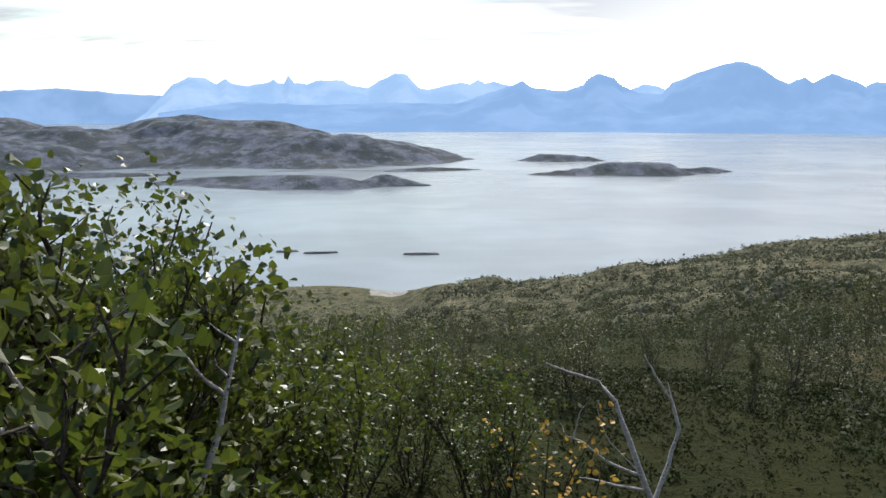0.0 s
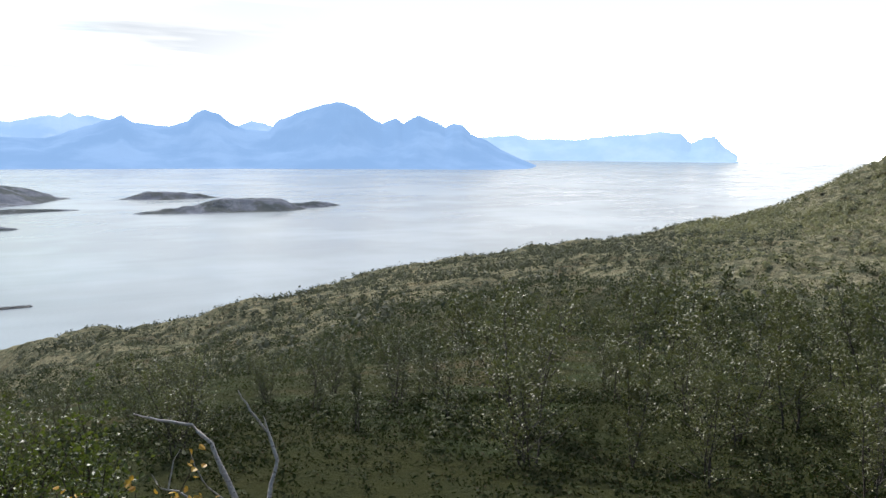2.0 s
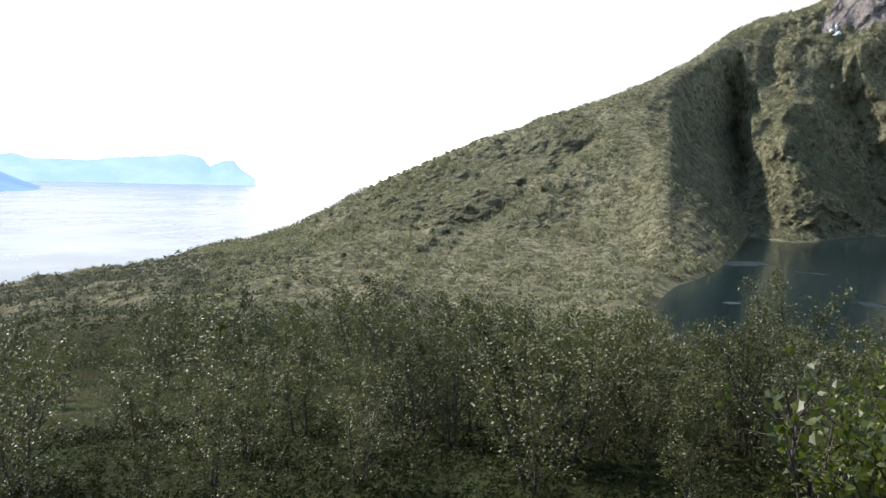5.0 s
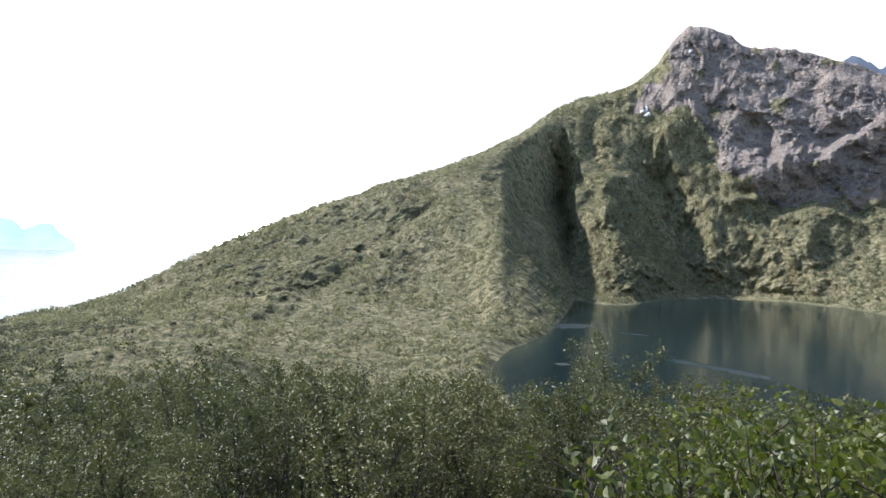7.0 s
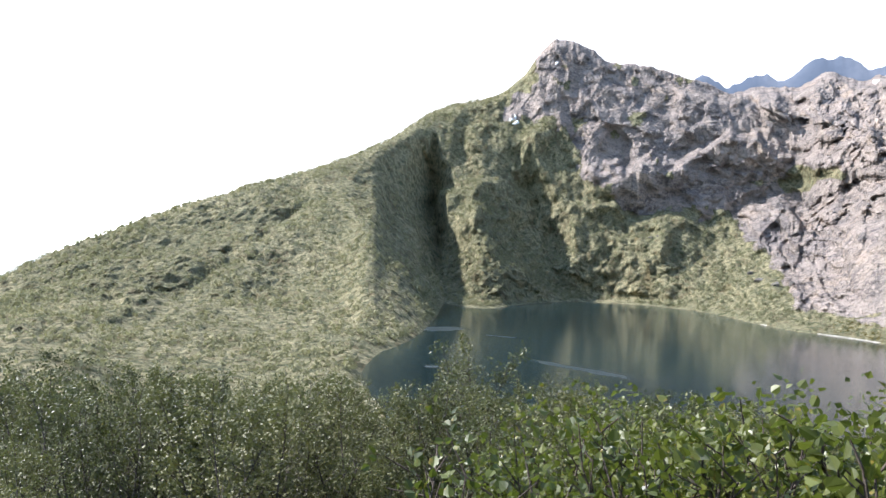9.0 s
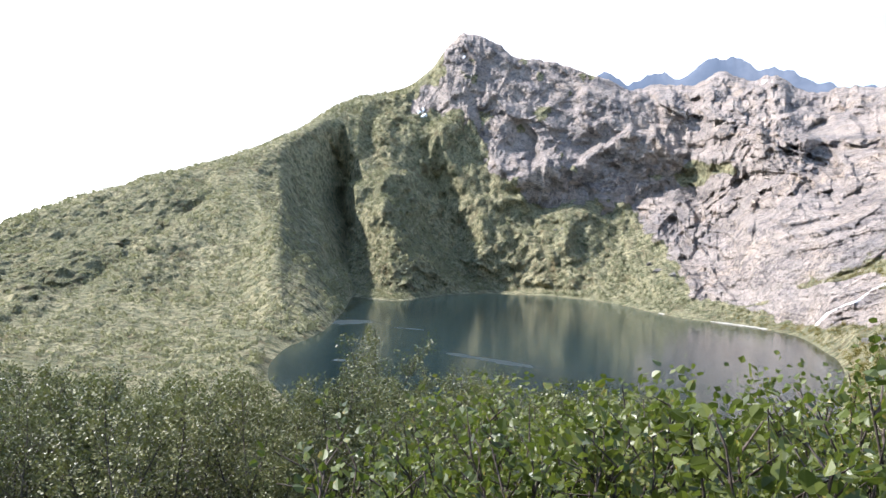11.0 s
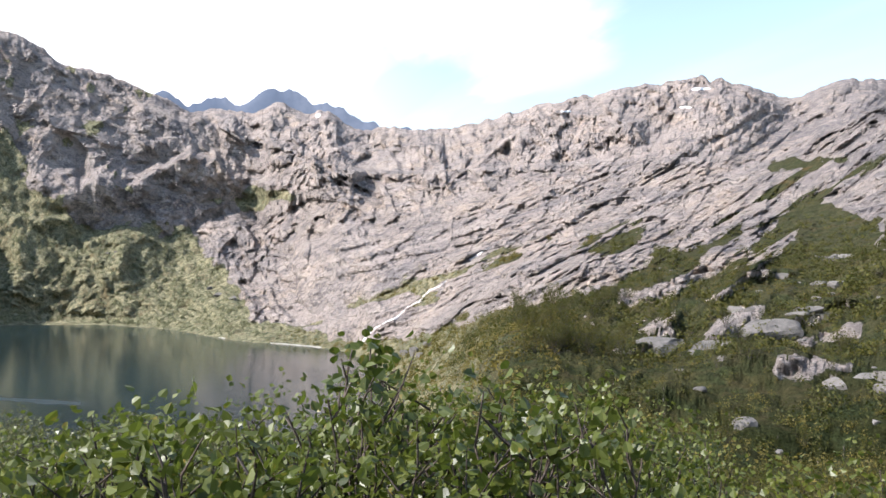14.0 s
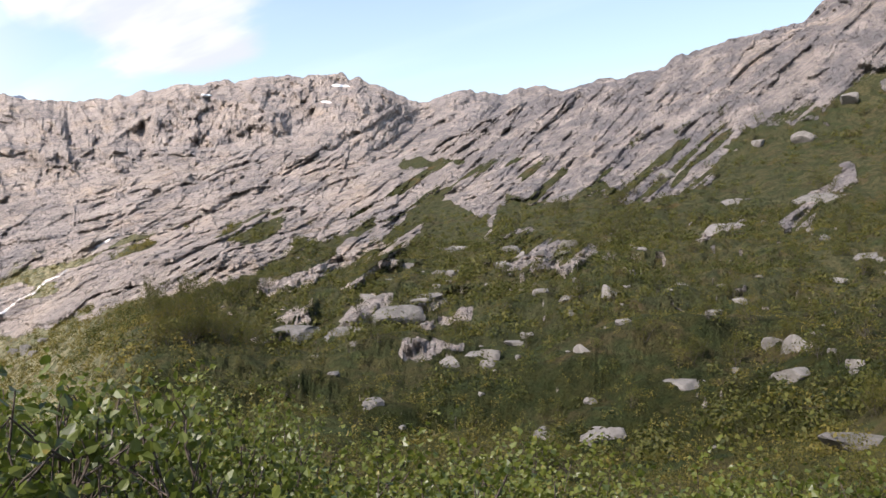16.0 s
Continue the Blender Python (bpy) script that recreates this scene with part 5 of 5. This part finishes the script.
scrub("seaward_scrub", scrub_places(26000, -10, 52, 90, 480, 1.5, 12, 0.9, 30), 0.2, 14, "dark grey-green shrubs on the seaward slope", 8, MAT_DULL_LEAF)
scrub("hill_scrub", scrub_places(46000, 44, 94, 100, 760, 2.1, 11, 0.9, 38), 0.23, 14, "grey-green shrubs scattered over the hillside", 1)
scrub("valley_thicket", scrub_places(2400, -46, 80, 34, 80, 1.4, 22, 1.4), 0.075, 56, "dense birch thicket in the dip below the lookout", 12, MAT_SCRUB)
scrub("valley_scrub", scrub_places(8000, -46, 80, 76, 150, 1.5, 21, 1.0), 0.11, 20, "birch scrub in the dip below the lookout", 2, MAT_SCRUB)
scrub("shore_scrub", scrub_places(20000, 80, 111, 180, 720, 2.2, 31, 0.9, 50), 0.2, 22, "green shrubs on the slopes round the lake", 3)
scrub("bank_scrub", scrub_places(9000, 108, 130, 60, 420, 1.6, 32, 1.0, 30), 0.105, 40, "fresh green willow scrub on the bank of the lake", 9, MAT_HEATH)
scrub("slope_thicket", scrub_places(2000, 126, 182, 8, 50, 0.85, 42, 1.0, 9), 0.048, 80, "dense low willow and birch thicket on the slope", 14, MAT_HEATH)
scrub("slope_heath", scrub_places(9000, 122, 182, 20, 190, 1.0, 44, 3.0, 12), 0.085, 32, "low yellow-green heath over the stony slope", 10, MAT_HEATH)
scrub("slope_scrub", scrub_places(4200, 120, 182, 44, 190, 2.1, 41, 0.7, 22), 0.066, 80, "low green scrub on the stony slope", 4, MAT_SLOPE)
scrub("ledge_scrub", scrub_places(5500, 116, 182, 100, 330, 1.8, 51, 0.9, 40, 0.5), 0.11, 42, "green scrub on ledges of the rock slope", 5, MAT_SLOPE)
scrub("undergrowth", scrub_places(3400, -34, 126, 8.5, 36, 0.55, 61, 1.6, 7), 0.055, 52, "dense low birch undergrowth between the trees", 6, MAT_SCRUB)
scrub("heath", scrub_places(30000, -14, 90, 4.0, 17, 0.15, 71, 3.0, 3), 0.2, 9, "dark green heath and moss in the clearing", 7, MAT_TURF, 0.34)


# ---- stones, stream, snow ----
def stone_material():
    n = Nodes("boulder_rock", 0.92, 0.2)
    c = n.mix(n.span(n.noise(0.9, 7, 0.62), 0.35, 0.65), (0.110, 0.100, 0.090), (0.175, 0.160, 0.145))
    c = n.mix(n.span(n.noise(2.8, 6, 0.65), 0.50, 0.70, 0.0, 0.5), c, (0.12, 0.115, 0.11))
    c = n.mix(n.span(n.chance(), 0.3, 1.0, 0.0, 0.35), c, (0.25, 0.23, 0.21))
    return n.done(c, n.bump(n.noise(2.2, 8, 0.68), 0.25, 0.9))


MAT_STONE = stone_material()


def stone(seed, flat, name="boulder"):
    """A weathered block about 1 m across, cut by random planes."""
    rs = random.Random(seed)
    bm = bmesh.new()
    bmesh.ops.create_icosphere(bm, subdivisions=3, radius=0.62)
    sides = [Vector(d) + Vector((rs.gauss(0, 0.45), rs.gauss(0, 0.45), rs.gauss(0, 0.4))) for d in ((1, 0, 0), (-1, 0, 0), (0, 1, 0), (0, -1, 0), (0, 0, 1))]
    sides += [Vector((rs.gauss(0, 1), rs.gauss(0, 1), rs.gauss(0, 0.8))) for _ in range(9)]
    for n, d in enumerate(sides):
        d.normalize()
        k = rs.uniform(0.24, 0.46) if n < 5 else rs.uniform(0.34, 0.50)
        for v in bm.verts:
            over = v.co.dot(d) - k
            if over > 0:
                v.co -= d * over
    for v in bm.verts:
        v.co += Vector((noise.noise(v.co * 3 + Vector((seed, 0, 0))), noise.noise(v.co * 3 + Vector((0, seed, 0))), noise.noise(v.co * 3 + Vector((0, 0, seed))))) * 0.03
        v.co.z *= flat
    me = bpy.data.meshes.new(name)
    bm.to_mesh(me)
    bm.free()
    me.materials.append(MAT_STONE)
    return me


STONES = [stone(10 + k, 0.75) for k in range(6)]
SLABS = [stone(30 + k, 0.32) for k in range(4)]


def lay(mesh, name, az, r, size, label, group, turn=None, tilt=0.0, sink=0.22):
    ob = new(name, mesh)
    p = polar(az, r)
    ob.matrix_basis = Matrix.Translation((p.x, p.y, ground_at(p.x, p.y) + size * (0.5 * 0.6 - sink) * (0.45 if mesh in SLABS else 1))) @ Matrix.Rotation(rng.uniform(0, 6.28) if turn is None else radians(turn), 4, "Z") \
        @ Matrix.Rotation(radians(tilt), 4, "X") @ Matrix.Diagonal((size, size * rng.uniform(0.75, 1.1), size * rng.uniform(0.8, 1.1), 1))
    return tagged(ob, label, name.replace("_", " "), group)


def scatter_stones(count, az0, az1, r0, r1, s0, s1):
    made = 0
    while made < count:
        az, r = rng.uniform(az0, az1), rng.uniform(r0, r1)
        size = s0 + (s1 - s0) * rng.random() ** 2.2
        if rng.random() < 0.12:
            lay(rng.choice(SLABS), "rock_slab", az, r, size * 1.8, "flat pale rock slab lying in green scrub", "slabs on the stony slope", tilt=rng.uniform(-12, 12), sink=0.42)
        else:
            lay(rng.choice(STONES), "boulder", az, r, size, "grey weathered boulder lying in green scrub", "boulders on the stony slope", sink=0.3)
        made += 1


for az, r, size in ((163.6, 93, 2.6), (154.1, 104, 1.7), (149.3, 136, 3.6), (164.3, 113, 2.0), (157.6, 95, 2.4), (145.6, 143, 3.4), (149.6, 168, 5.0), (154.0, 165, 4.2), (165.1, 79, 1.2), (143.6, 109, 1.3), (152.2, 66, 1.6),
                    (169.3, 250, 9.0), (166.5, 255, 6.0), (160.5, 240, 7.0), (172, 262, 7.0)):
    lay(rng.choice(STONES), "boulder", az, r, size, "large grey boulder half sunk in green scrub", "boulders on the stony slope", sink=0.3)
for az, r, size, tilt in ((150.5, 98, 3.4, 8), (161.6, 76, 4.5, 5), (164.2, 173, 12, 24), (170.3, 192, 15, 26), (156.3, 66, 4.6, 14), (141.5, 118, 11, 12), (145.6, 127, 7, 8), (165.1, 205, 9, 20), (173.2, 138, 7, 15), (173.2, 34, 3.4, 6), (134.4, 116, 8, 16), (138, 112, 9, 10), (147.5, 96, 5, 4)):
    lay(rng.choice(SLABS), "rock_slab", az, r, size, "broad tilted bare rock slab in green scrub", "slabs on the stony slope", turn=-az, tilt=tilt, sink=0.46)
scatter_stones(110, 134, 180, 64, 185, 0.7, 3.2)
scatter_stones(26, 150, 160, 105, 150, 0.8, 3.4)
scatter_stones(10, 128, 180, 26, 60, 0.4, 0.9)
for az, r, size in ((96.4, 614, 4.5), (96.9, 612, 3.0), (40.15, 264, 1.6), (103.6, 538, 6.0), (104.6, 515, 5.5), (105.6, 505, 4.0), (103.0, 560, 5.0), (117.4, 262, 5.5), (118.4, 255, 4.0), (116.8, 270, 3.6), (117.9, 248, 3.0)):
    lay(rng.choice(STONES), "boulder", az, r, size, "pale boulder on the green slope", "pale boulders round the lake")


def limb(vs, fs, pts, thick, sides=6):
    """A crooked limb through pts, thinning to its tip, with small bends between."""
    full = []
    for a, b2 in zip(pts, pts[1:]):
        for k in range(3):
            p = a.lerp(b2, k / 3)
            full.append(p + Vector((rng.gauss(0, 1), rng.gauss(0, 1), rng.gauss(0, 1))) * 0.012 * (b2 - a).length if k else p)
    full.append(pts[-1])
    tube(vs, fs, full, [thick * (1 - 0.75 * k / (len(full) - 1)) * rng.uniform(0.9, 1.12) for k in range(len(full))], sides)


def at(az, rise, r):
    """A place by bearing, rise in degrees and distance from the first standpoint."""
    return polar(az, r, EYE + r * math.tan(radians(rise))) + Vector((0, 0.45, 0))


def snag(limbs, label, mat):
    """A dead birch: each limb a list of (bearing, rise, distance) and its thickness at the base."""
    base = new("dead_birch")
    x, y, _ = at(*limbs[0][0][0])
    base.location = (x, y, ground_at(x, y))
    tagged(base, label, "dead tree", "dead birches by the lookout")
    for pts, thick in limbs:
        vs, fs = [], []
        limb(vs, fs, [at(*p) - Vector(base.location) for p in pts], 0.7 * thick)
        mesh_object("limb", vs, fs, mat, base)
    return base


snag([([(-19.2, -36, 2.25), (-18.4, -26.3, 2.3), (-16.6, -22, 2.32), (-16.1, -19.9, 2.33), (-15.3, -17.0, 2.35), (-14.8, -15.2, 2.38)], 0.021),
      ([(-16.1, -19.9, 2.33), (-17.6, -18.6, 2.3), (-19.0, -16.6, 2.25), (-19.6, -15.9, 2.24)], 0.011),
      ([(-15.9, -18.6, 2.34), (-16.6, -17.8, 2.36), (-16.7, -17.3, 2.36)], 0.006),
      ([(-15.1, -16.4, 2.36), (-16.4, -15.4, 2.4), (-17.0, -14.8, 2.4)], 0.006),
      ([(-17.6, -23.6, 2.31), (-19.4, -22.4, 2.3), (-20.3, -22.0, 2.28)], 0.008)], "pale forked dead birch stem among leaves", MAT_DEAD)
snag([([(-24.0, -36, 1.9), (-26.0, -26, 1.92), (-27.4, -22, 1.95), (-28.4, -19.8, 1.97), (-29.6, -17, 2.0), (-31, -14, 2.0)], 0.026),
      ([(-28.2, -20.3, 1.96), (-31, -20.2, 1.9), (-36, -19.8, 1.85)], 0.020),
      ([(-26.4, -25, 1.92), (-24.6, -22.4, 1.95), (-24.0, -19.5, 1.98), (-24.2, -17, 2.0)], 0.013)], "thick gnarled grey birch limb in the bush", MAT_DEAD)
snag([([(16.2, -33, 5.2), (15.7, -26.7, 5.3), (14.2, -23.6, 5.35), (13.4, -21.9, 5.4), (12.9, -20.6, 5.45), (11.6, -19.3, 5.5), (9.4, -18.8, 5.5), (7.7, -18.2, 5.5)], 0.036),
      ([(15.9, -27.2, 5.3), (16.9, -24.4, 5.45), (17.5, -22.0, 5.55), (16.9, -20.2, 5.6), (15.6, -18.6, 5.6), (14.8, -17.2, 5.6)], 0.026),
      ([(16.9, -20.2, 5.6), (16.6, -19.2, 5.62), (16.5, -19.0, 5.62)], 0.010),
      ([(13.4, -21.9, 5.4), (12.9, -21.0, 5.4), (13.0, -20.4, 5.4)], 0.008),
      ([(14.9, -25.4, 5.3), (12.4, -24.7, 5.3), (10.6, -23.5, 5.3), (9.4, -23.2, 5.3), (8.8, -22.2, 5.3)], 0.016),
      ([(9.9, -23.3, 5.3), (10.3, -21.5, 5.35), (10.8, -20.8, 5.35)], 0.008),
      ([(14.6, -25.0, 5.3), (12.6, -23.4, 5.25), (11.8, -22.0, 5.2), (11.5, -20.9, 5.2)], 0.010),
      ([(15.2, -26.3, 5.3), (12.0, -26.0, 5.1), (10.4, -25.9, 5.0)], 0.018)], "grey leafless dead birch with twisted limbs in heath", MAT_DEAD)


# ---- snow, stream, yellow sprig ----
def sight(az, rise, lift):
    """A place a little above the ground that is seen at a bearing and rise."""
    way = Vector((math.sin(radians(az)), math.cos(radians(az)), math.tan(radians(rise)))).normalized()
    place, normal, _, _ = LAND_TREE.ray_cast(Vector((0, 0, EYE)) + way * 20, way)
    if place is None:
        place, normal = Vector((0, 0, EYE)) + way * 600, -way
    return place + (normal if normal.dot(way) < 0 else -normal) * lift


def drape(name, path, widths, mat, lift, label, category, group=""):
    """A ribbon laid on the ground along bearings and rises; widths in degrees."""
    pts = []
    for (a0, e0), (a1, e1) in zip(path, path[1:]):
        pts += [(a0 + (a1 - a0) * k / 10, e0 + (e1 - e0) * k / 10) for k in range(10)]
    pts.append(path[-1])
    vs, n = [], len(pts)
    for i, (a, e) in enumerate(pts):
        w = float(np.interp(i / (n - 1) * (len(widths) - 1), range(len(widths)), widths)) * rng.uniform(0.5, 1.4)
        (a0, e0), (a1, e1) = pts[max(i - 1, 0)], pts[min(i + 1, n - 1)]
        long = math.hypot(a1 - a0, e1 - e0)
        for k in (-1, -0.4, 0.4, 1):
            vs.append(sight(a - (e1 - e0) / long * w * k, e + (a1 - a0) / long * w * k, lift if abs(k) < 1 else -0.2))
    return tagged(mesh_object(name, vs, grid_faces(n, 4), mat), label, category, group)


def bright_material(name, a, b, rough):
    n = Nodes(name, rough, 0.4)
    return n.done(n.mix(n.span(n.noise(0.5, 6, 0.65), 0.35, 0.65), a, b), n.bump(n.noise(0.8, 6), 0.5, 0.7))


MAT_SNOW = bright_material("old_snow", (0.74, 0.77, 0.80), (0.86, 0.88, 0.90), 0.7)
MAT_FOAM = bright_material("white_water", (0.44, 0.39, 0.36), (0.72, 0.69, 0.66), 0.6)
COURSE = [(113.7, -4.1), (114.3, -3.3), (115.0, -2.8), (116.1, -2.3), (116.9, -1.5), (117.7, -1.1), (118.4, -0.3), (119.1, 0.0), (119.7, 0.5)]
drape("stream", COURSE, (0.12, 0.05, 0.09, 0.03, 0.08, 0.03, 0.02), MAT_FOAM, 0.3, "white stream running down bare rock to the lake", "stream", "streams on the rock")
drape("stream", [(121.2, 1.95), (121.9, 2.4), (122.6, 2.9)], (0.03, 0.07, 0.03), MAT_FOAM, 0.3, "thin white stream on the rock above", "stream", "streams on the rock")


def snow_patch(az, rise, wide, tall, seed):
    """An uneven blob of snow lying on the ground; its half sizes in degrees."""
    rs = np.random.RandomState(seed)
    n = 20
    a = np.linspace(0, 2 * math.pi, n, endpoint=False)
    edge = 1 + 0.3 * np.sin(2 * a + rs.uniform(0, 6)) + 0.2 * np.sin(3 * a + rs.uniform(0, 6)) + rs.uniform(-0.15, 0.15, n)
    vs = [sight(az + wide * share * k * math.cos(t), rise + tall * share * k * math.sin(t), lift) for share, lift in ((0.05, 1.4), (0.5, 1.2), (0.85, 0.8), (1.0, -0.6)) for t, k in zip(a, edge)]
    ob = mesh_object("snow_patch", vs, grid_faces(4, n, True), MAT_SNOW)
    return tagged(ob, "small old snow patch lying between rocks", "snow patch", "snow patches on the mountain")


for k, (az, rise, wide, tall) in enumerate(((86.7, 9.5, 0.22, 0.13), (86.3, 9.7, 0.12, 0.10), (86.6, 9.9, 0.07, 0.16), (89.4, 13.65, 0.10, 0.09), (137.2, 13.85, 0.5, 0.10), (136.2, 12.7, 0.3, 0.09), (128.0, 12.6, 0.3, 0.06), (110.05, 11.9, 0.22, 0.1))):
    snow_patch(az, rise, wide, tall, 600 + k)

MAT_YELLOW = leaf_material("yellow_leaves", (0.42, 0.20, 0.03), (0.55, 0.34, 0.06), (0.30, 0.10, 0.02), 0.0, 0.5, 0.3, 0.3)


def sprig(az, rise, r, seed):
    """A knee-high shoot with a few turned leaves."""
    rs = random.Random(seed)
    tip = at(az, rise, r)
    foot = Vector((tip.x, tip.y, ground_at(tip.x, tip.y)))
    base = new("yellow_sprig")
    base.location = foot
    tagged(base, "young birch shoot with orange autumn leaves", "shrub", "yellow shoots in the heath")
    vs, fs, lv, lf = [], [], [], []
    stem = wander(rs, Vector((0, 0, -0.05)), Vector((0.1, 0, 1)), (tip - foot).length + 0.1, 5, 0.12)
    tube(vs, fs, stem, [0.008, 0.007, 0.006, 0.005, 0.004, 0.002], 5)
    spots = [(p + Vector((rs.gauss(0, 0.05), rs.gauss(0, 0.05), rs.gauss(0, 0.06))), Vector((rs.gauss(0, 1), rs.gauss(0, 1), rs.gauss(0, 0.6))).normalized()) for p in stem[3:] for _ in range(6)]
    leaf_quads(rs, spots, 0.042, lv, lf, True)
    mesh_object("stem", vs, fs, MAT_STEM, base)
    mesh_object("leaves", lv, lf, MAT_YELLOW, base, "orange-yellow leaves", smooth_shade=False)


for az, rise, seed in ((7.1, -23.6, 1), (7.3, -24.6, 2), (8.5, -22.4, 3), (10.9, -24.9, 4), (6.7, -22.8, 5)):
    sprig(az, rise, 4.6, seed)
